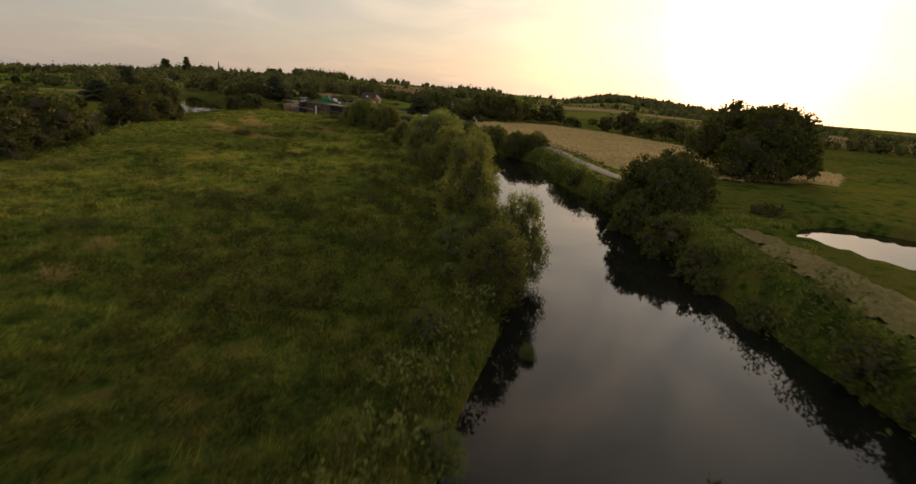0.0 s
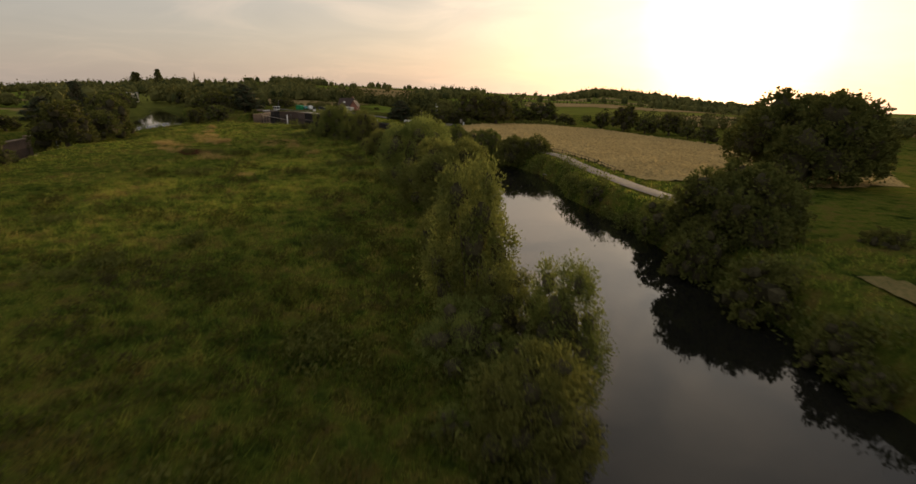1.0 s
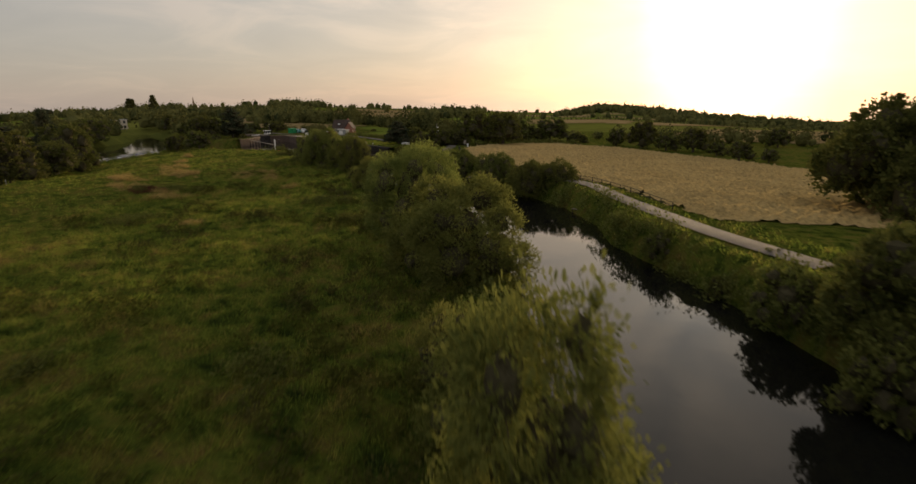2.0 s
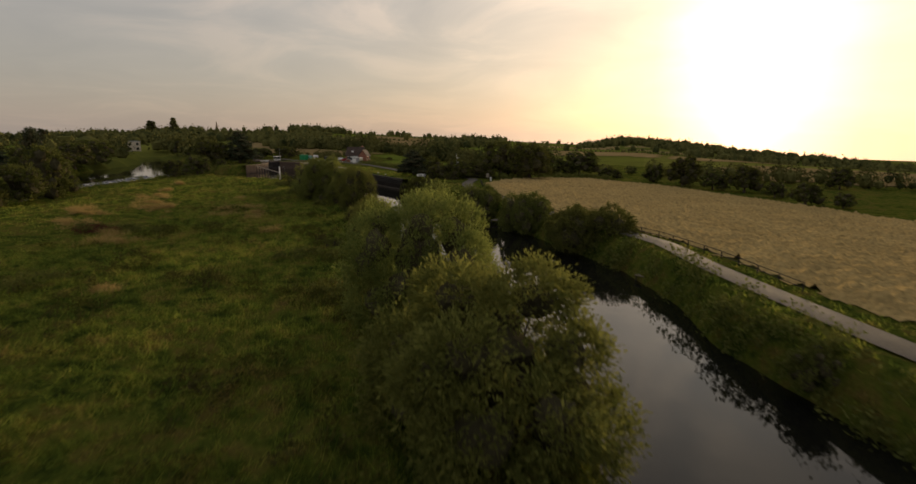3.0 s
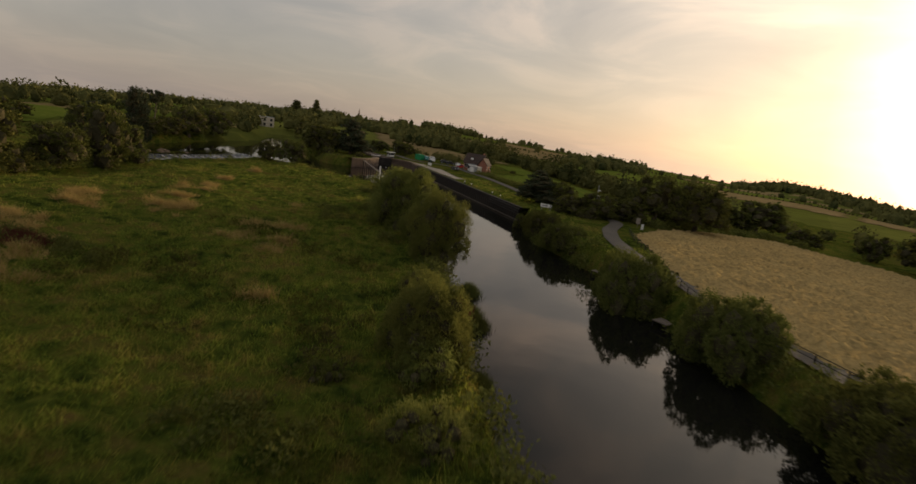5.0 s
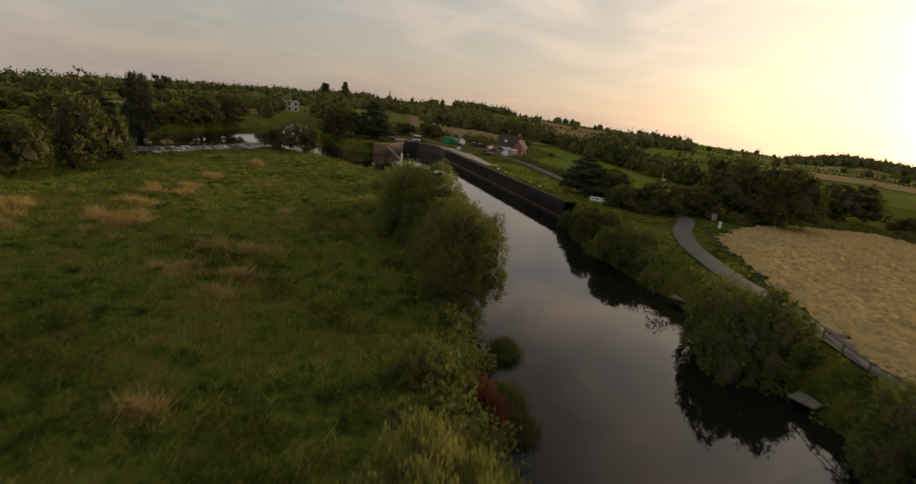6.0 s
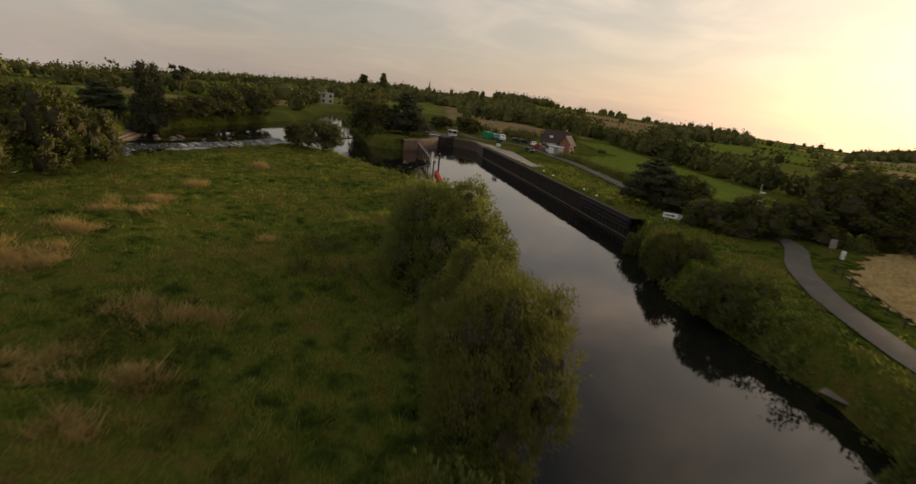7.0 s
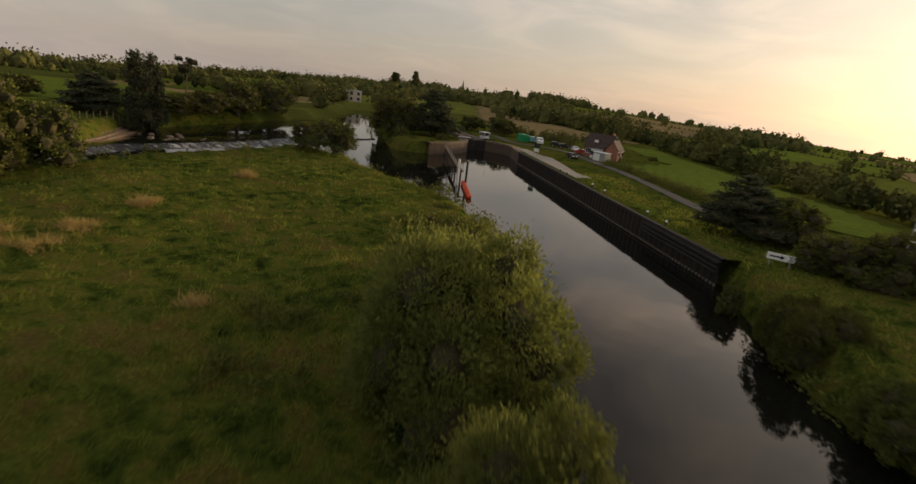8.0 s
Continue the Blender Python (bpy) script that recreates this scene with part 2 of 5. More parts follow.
ISLAND = CUT_L + WEIR_IN


def poly_dist(poly, x, y):
    """Signed distance to a closed outline, negative inside."""
    best = np.full(x.shape, 1e18)
    inside = np.zeros(x.shape, bool)
    n = len(poly)
    for i in range(n):
        (ax, ay), (bx, by) = poly[i], poly[(i + 1) % n]
        ex, ey = bx - ax, by - ay
        L = ex * ex + ey * ey
        k = np.clip(((x - ax) * ex + (y - ay) * ey) / L, 0, 1)
        best = np.minimum(best, (x - ax - k * ex) ** 2 + (y - ay - k * ey) ** 2)
        if ay != by:
            inside ^= ((ay > y) != (by > y)) & (x < ex * (y - ay) / ey + ax)
    return np.where(inside, -1, 1) * np.sqrt(best)


def line_dist(line, x, y):
    best = np.full(np.shape(x), 1e18)
    for (ax, ay), (bx, by) in zip(line[:-1], line[1:]):
        ex, ey = bx - ax, by - ay
        k = np.clip(((x - ax) * ex + (y - ay) * ey) / (ex * ex + ey * ey), 0, 1)
        best = np.minimum(best, (x - ax - k * ex) ** 2 + (y - ay - k * ey) ** 2)
    return np.sqrt(best)


def smooth(a, b, x):
    k = np.clip((x - a) / (b - a), 0, 1)
    return k * k * (3 - 2 * k)


def waves(x, y, seed, size):
    """Cheap smooth unevenness."""
    r = np.random.RandomState(seed)
    out = np.zeros(np.shape(x))
    for k in range(7):
        a = r.uniform(0, 6.283)
        f = 6.283 / size * r.uniform(0.6, 1.8)
        out = out + np.sin((x * math.cos(a) + y * math.sin(a)) * f + r.uniform(0, 6.283))
    return out / 7


def height(x, y):
    x, y = np.asarray(x, float), np.asarray(y, float)
    d = np.minimum(np.minimum(poly_dist(RIVER, x, y), poly_dist(POND, x, y)), poly_dist(CHAMBER, x, y))
    steep = smooth(4.0, 2.0, np.minimum(line_dist(QUAY, x, y), line_dist(WEST_WALL, x, y)))
    isl = smooth(1, -4, poly_dist(ISLAND, x, y))
    u = 0.95 * (x - 16) + 0.312 * (y - 98)
    lane = 1.1 - 4.6 * np.clip((u - 4) / 70, 0, 1) * smooth(60, 110, y)
    base = (0.3 - 1.25 * smooth(16, 3, line_dist(WEIR_IN[3:11], x, y))) * isl + (1 - isl) * lane
    base = base + 0.35 * waves(x, y, 3, 22) * (0.5 + 0.5 * isl) + (0.3 * waves(x, y, 4, 5) + 0.3 * waves(x, y, 5, 2.6)) * isl
    far = np.hypot(x + 40, y - 130)
    az = np.degrees(np.arctan2(x + 5, y - 60))
    rim = np.interp(az, [-180, -100, -75, -62, -50, -40, -30, -20, -10, 0, 5, 10, 16, 24, 30, 38, 60, 90, 180], [0, -8, -10, -6, 0, 7, 13, 15, 9, 3, -2, -5, -6, -16, -25, -33, -45, -20, 0])
    k = smooth(230, 640, far)
    ridge = 8 * smooth(10, 14, az) * smooth(75, 45, az) * smooth(540, 690, far)
    base = base * (1 - smooth(200, 500, far)) + ridge + rim * k + 1.6 * waves(x, y, 9, 260) * smooth(300, 600, far) - 0.035 * np.maximum(far - 820, 0)
    base = base - 0.2 * smooth(30, 5, np.minimum(line_dist(QUAY, x, y), line_dist(WEST_WALL, x, y))) * (1 - isl)
    bank = np.where(steep > 0.5, smooth(0.5, 1.6, d), smooth(-0.6, 2.2, d))
    return WATER - 1.6 + (base - WATER + 1.6) * bank


def axis(lo, hi, a, b, step, grow=1.16):
    mid = list(np.arange(a, b + 0.01, step))
    v, s = b, step
    up = []
    while v < hi:
        s *= grow
        v += s
        up.append(v)
    v, s = a, step
    dn = []
    while v > lo:
        s *= grow
        v -= s
        dn.append(v)
    return np.array(dn[::-1] + mid + up)


def mesh_of(name, verts, faces, mat, smooth_on=False):
    me = bpy.data.meshes.new(name)
    me.from_pydata(np.asarray(verts).tolist() if isinstance(verts, np.ndarray) else verts, [], np.asarray(faces).tolist() if isinstance(faces, np.ndarray) else faces)
    for m in (mat if isinstance(mat, (list, tuple)) else [mat]):
        me.materials.append(m)
    if smooth_on:
        me.polygons.foreach_set("use_smooth", [True] * len(me.polygons))
    me.update()
    return me


def grid_faces(nx, ny):
    i = np.arange(nx * ny).reshape(ny, nx)
    return np.stack([i[:-1, :-1], i[:-1, 1:], i[1:, 1:], i[1:, :-1]], -1).reshape(-1, 4)


def make_ground():
    xs, ys = axis(-3500, 3500, -130, 70, 1.15), axis(-600, 4200, 0, 260, 1.15)
    X, Y = np.meshgrid(xs, ys)
    Z = height(X, Y)
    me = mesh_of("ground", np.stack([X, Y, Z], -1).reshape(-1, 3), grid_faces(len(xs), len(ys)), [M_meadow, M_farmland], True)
    c = me.polygons
    mid = np.empty(len(c) * 3)
    c.foreach_get("center", mid)
    mid = mid.reshape(-1, 3)
    c.foreach_set("material_index", ((np.hypot(mid[:, 0] + 30, mid[:, 1] - 130) > 215) | (mid[:, 0] < -150)).astype(np.int32))
    return tagged(new("ground", me), "rough green meadow and field ground with river banks", "ground", kind="structure")


def make_water():
    xs, ys = np.arange(-225, 100, 2.5), np.arange(-90, 372, 2.5)
    X, Y = np.meshgrid(xs, ys)
    D = np.minimum(poly_dist(RIVER, X, Y), poly_dist(CHAMBER, X, Y)).reshape(-1)
    F = grid_faces(len(xs), len(ys))
    F = F[(D[F] < 3.0).any(1)]
    me = mesh_of("water", np.stack([X, Y, np.full(X.shape, WATER)], -1).reshape(-1, 3), F, M_water)
    return tagged(new("water", me), "calm dark river water mirroring the dusk sky", "water", kind="structure")


ground = make_ground()
water = make_water()


def make_pond():
    xs, ys = np.arange(28, 64, 1.5), np.arange(26, 60, 1.5)
    X, Y = np.meshgrid(xs, ys)
    F = grid_faces(len(xs), len(ys))
    F = F[(poly_dist(POND, X, Y).reshape(-1)[F] < 2.0).any(1)]
    me = mesh_of("pond", np.stack([X, Y, np.full(X.shape, 0.2)], -1).reshape(-1, 3), F, M_water)
    return tagged(new("water", me), "still side pond mirroring the bright sky", "water", kind="structure")


make_pond()


def strip(name, line, width, mat, lift=0.05, step=1.0):
    """A draped band of even width along a line in plan."""
    pts = [Vector(p) for p in line]
    out = []
    for a, b in zip(pts[:-1], pts[1:]):
        n = max(1, int((b - a).length / step))
        out += [a.lerp(b, k / n) for k in range(n)]
    out.append(pts[-1])
    P = np.array([tuple(p) for p in out])
    for _ in range(6):
        P[1:-1] = (P[:-2] + 2 * P[1:-1] + P[2:]) / 4
    T = np.gradient(P, axis=0)
    T /= np.linalg.norm(T, axis=1)[:, None]
    N = np.stack([T[:, 1], -T[:, 0]], -1)
    cols = 5
    V = []
    for k in range(cols):
        o = (k / (cols - 1) - 0.5) * width
        q = P + N * o
        V.append(np.column_stack([q, height(q[:, 0], q[:, 1]) + lift + 0.05 * (1 - (2 * k / (cols - 1) - 1) ** 2)]))
    V = np.stack(V, 1).reshape(-1, 3)
    return mesh_of(name, V, grid_faces(cols, len(P)), mat, True)


LANE = [(23, 70), (19.5, 80), (16, 98), (15.5, 106), (10, 118), (2.6, 134), (0.6, 139.5), (-1.3, 144.2), (-4.7, 151.7), (-7.3, 160.6), (-8.1, 170.6), (-6.9, 181.5), (-8.5, 187), (-14, 194), (-22, 200.5), (-29, 207), (-34, 215.5), (-41, 227.5), (-49, 238.5), (-57, 249), (-64, 258.5), (-71, 263.5), (-78, 262), (-86, 266), (-96, 277)]
lane = tagged(new("road", strip("road", LANE, 2.3, M_asphalt, 0.12)), "narrow worn grey lane along the river bank", "road", kind="structure")

FIELD = [(22, 84), (20.4, 92), (19, 99.5), (16.7, 108.5), (9, 121), (1.4, 134.6), (-1.5, 150.6), (-3.7, 163), (-4.5, 170), (0, 185), (8, 200), (28, 222), (46, 210), (58, 190), (70, 158), (84, 125), (60, 90), (40, 80)]


HAY_STRIP = [(24.4, 50), (24.2, 42), (24.0, 33), (24.6, 20), (26, 6), (33, 6), (31, 24), (29.6, 33.5), (28.8, 40), (27.2, 50)]


def make_field(poly, box, label, mat=M_stubble):
    x0, x1, y0, y1 = box
    xs, ys = np.arange(x0, x1, 0.45), np.arange(y0, y1, 0.45)
    X, Y = np.meshgrid(xs, ys)
    D = poly_dist(poly, X, Y)
    u = 0.95 * X + 0.312 * Y + 0.5 * waves(X, Y, 23, 18) + 0.3 * waves(X, Y, 24, 3)
    lump = 0.5 + 0.5 * waves(X, Y, 25, 2.4) / 0.4
    rough = np.random.RandomState(28).rand(*X.shape)
    row = 0.34 * np.maximum(0, np.sin(u * 3.4)) * np.clip(lump, 0.1, 1.4) + 0.5 * rough ** 2
    Z = height(X, Y) + 0.07 + row * smooth(0, -1.5, D)
    V = np.stack([X, Y, Z], -1).reshape(-1, 3)
    F = grid_faces(len(xs), len(ys))
    F = F[(D.reshape(-1)[F] < 0.8 * waves(X, Y, 26, 5).reshape(-1)[F] + 0.5 * waves(X, Y, 27, 1.2).reshape(-1)[F]).all(1)]
    return tagged(new("field", mesh_of("field", V, F, mat, True)), label, "field", kind="structure")


field = make_field(FIELD, (-6, 90, 78, 224), "pale mown hay field with raked swathes")
make_field(HAY_STRIP, (22, 36, 5, 52), "strip of trodden cut hay beside the river bank", M_hayverge)


# ---- trees ----
def leaf_cloud(rng, lobes, sprigs, per, length, width, droop=0.0, spread=0.35, inner=0.38):
    """Leaves in small sprigs over the skin of many overlapping lobes. Returns corner places and quads."""
    L = np.array(lobes, float)
    w = (L[:, 3] * L[:, 4]) ** 1.0
    pick = rng.choice(len(L), sprigs, p=w / w.sum())
    d = rng.normal(size=(sprigs, 3))
    d /= np.linalg.norm(d, axis=1)[:, None]
    d[:, 2] = np.where(d[:, 2] < -0.45, -d[:, 2], d[:, 2])
    r = np.where(rng.rand(sprigs) < inner, rng.uniform(0.3, 0.9, sprigs), rng.uniform(0.88, 1.12, sprigs))
    c = L[pick, :3] + d * L[pick][:, [3, 3, 4]] * r[:, None]
    ax = d + np.array([0, 0, 0.35 - droop]) + rng.normal(size=(sprigs, 3)) * 0.35
    ax /= np.linalg.norm(ax, axis=1)[:, None]
    c, ax = np.repeat(c, per, 0), np.repeat(ax, per, 0)
    n = sprigs * per
    p = c + rng.normal(size=(n, 3)) * spread
    a = ax + rng.normal(size=(n, 3)) * 0.55
    a /= np.linalg.norm(a, axis=1)[:, None]
    s = np.cross(a, rng.normal(size=(n, 3)))
    s /= np.linalg.norm(s, axis=1)[:, None] + 1e-9
    le = length * rng.uniform(0.6, 1.35, n)[:, None]
    wi = width * rng.uniform(0.7, 1.3, n)[:, None]
    q = np.stack([p - a * le * 0.5, p + s * wi * 0.5 + a * le * 0.05, p + a * le * 0.5, p - s * wi * 0.5 + a * le * 0.05], 1)
    return q.reshape(-1, 3), np.arange(4 * n).reshape(-1, 4).tolist()


def ico(level):
    bm = bmesh.new()
    bmesh.ops.create_icosphere(bm, subdivisions=level, radius=1.0)
    bm.verts.index_update()
    out = np.array([v.co[:] for v in bm.verts]), np.array([[v.index for v in f.verts] for f in bm.faces])
    bm.free()
    return out


ICO = {k: ico(k) for k in (1, 2)}


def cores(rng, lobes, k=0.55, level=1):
    """Uneven lumps of inner foliage that close the crown behind its outer leaves, coloured dark for its inner shade."""
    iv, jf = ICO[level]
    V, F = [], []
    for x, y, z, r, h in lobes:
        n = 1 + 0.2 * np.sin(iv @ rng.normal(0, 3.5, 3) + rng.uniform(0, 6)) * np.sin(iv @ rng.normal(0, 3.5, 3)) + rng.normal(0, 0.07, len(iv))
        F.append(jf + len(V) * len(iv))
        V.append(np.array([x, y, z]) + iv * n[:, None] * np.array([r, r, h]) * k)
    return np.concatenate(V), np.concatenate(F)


def sprays(rng, lobes, R, clumps, per, length, width, size=(0.09, 0.17), lift=0.5, low=-0.8):
    """Leaves gathered in brush-like sprays that stand out of the skin of a crown, with dark gaps between the sprays."""
    L = np.array(lobes, float)
    w = L[:, 3] * (L[:, 3] + L[:, 4])
    m = clumps * 7
    pick = rng.choice(len(L), m, p=w / w.sum())
    d = rng.normal(size=(m, 3))
    d /= np.linalg.norm(d, axis=1)[:, None]
    deep = np.where(np.arange(m) % 3 == 0, rng.uniform(0.74, 0.94, m), rng.uniform(0.93, 1.03, m))
    p = L[pick, :3] + d * L[pick][:, [3, 3, 4]] * deep[:, None]
    gap = (p[:, None, :] - L[None, :, :3]) / L[None, :, [3, 3, 4]]
    free = ((gap ** 2).sum(2) > np.where(deep > 0.93, 0.84, 0.5)[:, None]).all(1) & (d[:, 2] > low) & (p[:, 2] > 0.0)
    p, d = p[free][:clumps], d[free][:clumps]
    n = d + np.array([0, 0, lift]) * rng.uniform(0.3, 1.4, (len(d), 1))
    n /= np.linalg.norm(n, axis=1)[:, None]
    cr = R * rng.uniform(*size, len(p)) * rng.choice([0.8, 1.0, 1.0, 1.35], len(p))
    tot = len(p) * per
    p, n, cr = np.repeat(p, per, 0), np.repeat(n, per, 0), np.repeat(cr, per)[:, None]
    l = n * 0.85 + rng.normal(size=(tot, 3)) * 0.55
    l /= np.linalg.norm(l, axis=1)[:, None]
    c = p - n * cr * 0.5 + l * cr * rng.uniform(0.1, 1.3, (tot, 1))
    a = l + n * 0.4 + rng.normal(size=(tot, 3)) * 0.4
    a /= np.linalg.norm(a, axis=1)[:, None]
    b = np.cross(a, rng.normal(size=(tot, 3)))
    b /= np.linalg.norm(b, axis=1)[:, None] + 1e-9
    le = length * rng.uniform(0.6, 1.35, (tot, 1))
    wi = width * rng.uniform(0.7, 1.3, (tot, 1))
    q = np.stack([c - a * le * 0.5 - b * wi * 0.18, c + b * wi * 0.5 + a * le * 0.1, c + a * le * 0.5, c - b * wi * 0.5], 1)
    return q.reshape(-1, 3), np.arange(4 * tot).reshape(-1, 4).tolist()


def tube(verts, faces, pts, radii, sides=7):
    base = len(verts)
    pts = [Vector(p) for p in pts]
    for i, (p, r) in enumerate(zip(pts, radii)):
        t = (pts[min(i + 1, len(pts) - 1)] - pts[max(i - 1, 0)]).normalized()
        u = t.orthogonal().normalized()
        v = t.cross(u)
        for k in range(sides):
            a = 2 * math.pi * k / sides
            verts.append(tuple(p + (u * math.cos(a) + v * math.sin(a)) * r))
    for i in range(len(pts) - 1):
        for k in range(sides):
            a, b = base + i * sides + k, base + i * sides + (k + 1) % sides
            faces.append((a, b, b + sides, a + sides))
    faces.append(tuple(base + (len(pts) - 1) * sides + k for k in range(sides)))
    return verts, faces


def lobes_for(rng, form, R, H):
    out, big = [], []
    if form in ("bush", "round"):
        # a broad middle with unequal domes heaped round it
        low = 0.14 if form == "bush" else 0.2
        out.append((0, 0, 0.5 * H, 0.6 * R, 0.42 * H))
        n = 15 if form == "bush" else 21
        for i in range(n):
            k = (i + rng.uniform(0.2, 0.8)) / n
            a = i * 2.4 + rng.uniform(-0.5, 0.5)
            zc = H * (low + (0.84 - low) * k)
            rr = R * (0.66 if form == "bush" else 0.74) * math.sqrt(max(0.04, 1 - ((zc / H - 0.36) / 0.56) ** 2)) * rng.uniform(0.75, 1.12)
            q = R * (rng.uniform(0.3, 0.46) if form == "bush" else rng.uniform(0.2, 0.42)) * (1.08 - 0.38 * k)
            out.append((rr * math.cos(a), rr * math.sin(a), zc, q, q * rng.uniform(0.85, 1.2)))
        big = list(out)
    elif form == "tall":
        for i in range(18):
            k = i / 17
            a = rng.uniform(0, 6.283)
            rr = R * rng.uniform(0.15, 0.6) * (1 - 0.6 * k)
            s = R * rng.uniform(0.32, 0.5) * (1 - 0.45 * k)
            out.append((rr * math.cos(a), rr * math.sin(a), H * (0.18 + 0.74 * k), s, s * 1.25))
    elif form == "cedar":
        for i in range(26):
            k = (i / 25) ** 0.9
            a = i * 2.4 + rng.uniform(-0.4, 0.4)
            rr = R * (0.3 + 0.45 * rng.rand()) * (1.05 - 0.9 * k)
            s = R * rng.uniform(0.26, 0.4) * (1.1 - 0.7 * k)
            out.append((rr * math.cos(a), rr * math.sin(a), H * (0.12 + 0.85 * k), s, s * 0.62))
    elif form == "spire":
        for i in range(12):
            k = i / 11
            out.append((rng.uniform(-.1, .1) * R, rng.uniform(-.1, .1) * R, H * (0.1 + 0.85 * k), R * (0.95 - 0.75 * abs(k - 0.35)), H * 0.11))
    elif form == "pine":
        for i in range(11):
            a, k = rng.uniform(0, 6.283), rng.uniform(0, 1)
            rr = R * rng.uniform(0.1, 0.65)
            out.append((rr * math.cos(a), rr * math.sin(a), H * (0.72 + 0.24 * k), R * rng.uniform(0.25, 0.42), R * rng.uniform(0.16, 0.26)))
    reach = sorted(math.hypot(o[0], o[1]) + o[3] for o in out)
    top, rad = max(o[2] + o[4] for o in out), reach[int(len(reach) * 0.9)]
    fit = lambda rows: [(o[0] * R / rad, o[1] * R / rad, o[2] * H / top, o[3] * R / rad, o[4] * H / top) for o in rows]
    return fit(out), fit(big or out)


def make_tree(name, form, R, H, mat, seed, clumps, per, length, width, size=(0.09, 0.17), lift=0.5, trunk=0.3, label="", category="tree", group="", core=0.86, level=1):
    rng = np.random.RandomState(seed)
    lobes, inner = lobes_for(rng, form, R, H)
    root = tagged(new(name), label, category, group)
    V, F = [], []
    lean = rng.uniform(-0.06, 0.06, 2) * H
    top = H * (0.9 if form in ("tall", "cedar", "spire", "pine") else 0.6)
    stem = [(0, 0, -0.6), (lean[0] * 0.2, lean[1] * 0.2, top * 0.3), (lean[0] * 0.7, lean[1] * 0.7, top * 0.65), (lean[0], lean[1], top)]
    if form != "bush":
        tube(V, F, stem, [trunk * 1.25, trunk * 0.85, trunk * 0.55, trunk * 0.15], 8)
    for l in inner[:: 1 if form in ("pine", "cedar") else 2]:
        k = 0.25 if form not in ("pine", "cedar") else min(0.92, l[2] / H * 0.93)
        s = Vector((lean[0] * k, lean[1] * k, max(0.0, H * k - 0.3))) if form != "bush" else Vector((l[0] * 0.15, l[1] * 0.15, -0.4))
        e = Vector(l[:3])
        mid = s.lerp(e, 0.5) + Vector((0, 0, 0.08 * H if form == "bush" else 0.0))
        tube(V, F, [s, mid, e], [trunk * 0.4, trunk * 0.26, trunk * 0.08], 5)
    st = new("trunk", mesh_of("trunk", V, F, M_bark, True))
    st.parent = root
    q, f = sprays(rng, inner, R, clumps, per, length, width, size, lift)
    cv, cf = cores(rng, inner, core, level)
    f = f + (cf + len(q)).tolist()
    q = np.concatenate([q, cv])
    me = mesh_of("crown", q, f, [mat, M_twig_shade])
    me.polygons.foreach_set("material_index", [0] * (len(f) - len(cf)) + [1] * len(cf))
    cr = new("crown", me)
    cr.parent = root
    return root


def stand(ob, x, y, z=None, R=1.0, H=1.0, turn=0.0, first=False):
    zz = float(height(x, y)) if z is None else z
    m = Matrix.LocRotScale((x, y, zz), Euler((0, 0, turn)), (R, R, H))
    if first:
        ob.matrix_basis = m
        return ob
    return copy_thing(ob, m)


def plant(makers, rows, R0, H0, seed=1, foot=9.0):
    """Each row is x, y, crown radius, level of the top: the first rows of each maker build, the rest copy."""
    rng = random.Random(seed)
    made = []
    for i, (x, y, R, top) in enumerate(rows):
        base = float(height(x, y))
        if foot < 5:
            base = max(WATER - 0.4, min(foot, base))
        H = top - base
        k = i % len(makers)
        first = i < len(makers)
        ob = makers[k]() if first else made[k]
        made.append(stand(ob, x, y, base, R / R0, H / H0, rng.uniform(0, 6.28), first))
        if not first:
            made.pop()
    return made


def willow(seed, fine=True, n=None):
    n = n or ((1000, 44, 0.23, 0.085, (0.09, 0.17), 0.55) if fine else (300, 27, 0.33, 0.125, (0.1, 0.19), 0.7))
    return lambda: make_tree("willow_tree", "bush", 5.0, 8.0, M_willow, seed, *n, 0.25,
                             "bushy willow tree with grey-green leaves on the bank", "willow", "willows along the bank", 0.46, 2 if fine else 1)


def young(seed):
    return lambda: make_tree("willow_tree", "bush", 2.5, 6.2, M_young, seed, 420, 42, 0.16, 0.07, (0.15, 0.3), 0.3, 0.16,
                             "leafy young willow leaning over the river bank", "willow", "willows along the bank", 0.46, 2)


def bush(seed, n=(260, 14, 0.44, 0.29, (0.08, 0.15), 0.3), H=8.0):
    return lambda: make_tree("bank_bush", "bush", 5.0, H, M_alder, seed, *n, 0.25,
                             "dark rounded bush overhanging the river bank", "bush", "bushes along the bank", 0.6)


def oak(seed, n=(340, 20, 0.36, 0.25, (0.09, 0.16), 0.4), H=10.0):
    return lambda: make_tree("broadleaf_tree", "round", 5.0, H, M_oak, seed, *n, 0.4,
                             "dark green round-crowned broadleaf tree", "tree", "broadleaf trees", 0.68)


def smalltree(seed):
    return lambda: make_tree("hedgerow_tree", "round", 5.0, 10.0, M_oak, seed, 170, 11, 0.78, 0.56, (0.1, 0.18), 0.4, 0.35,
                             "round green hedgerow tree at the field edge", "tree", "hedgerow trees", 0.72)


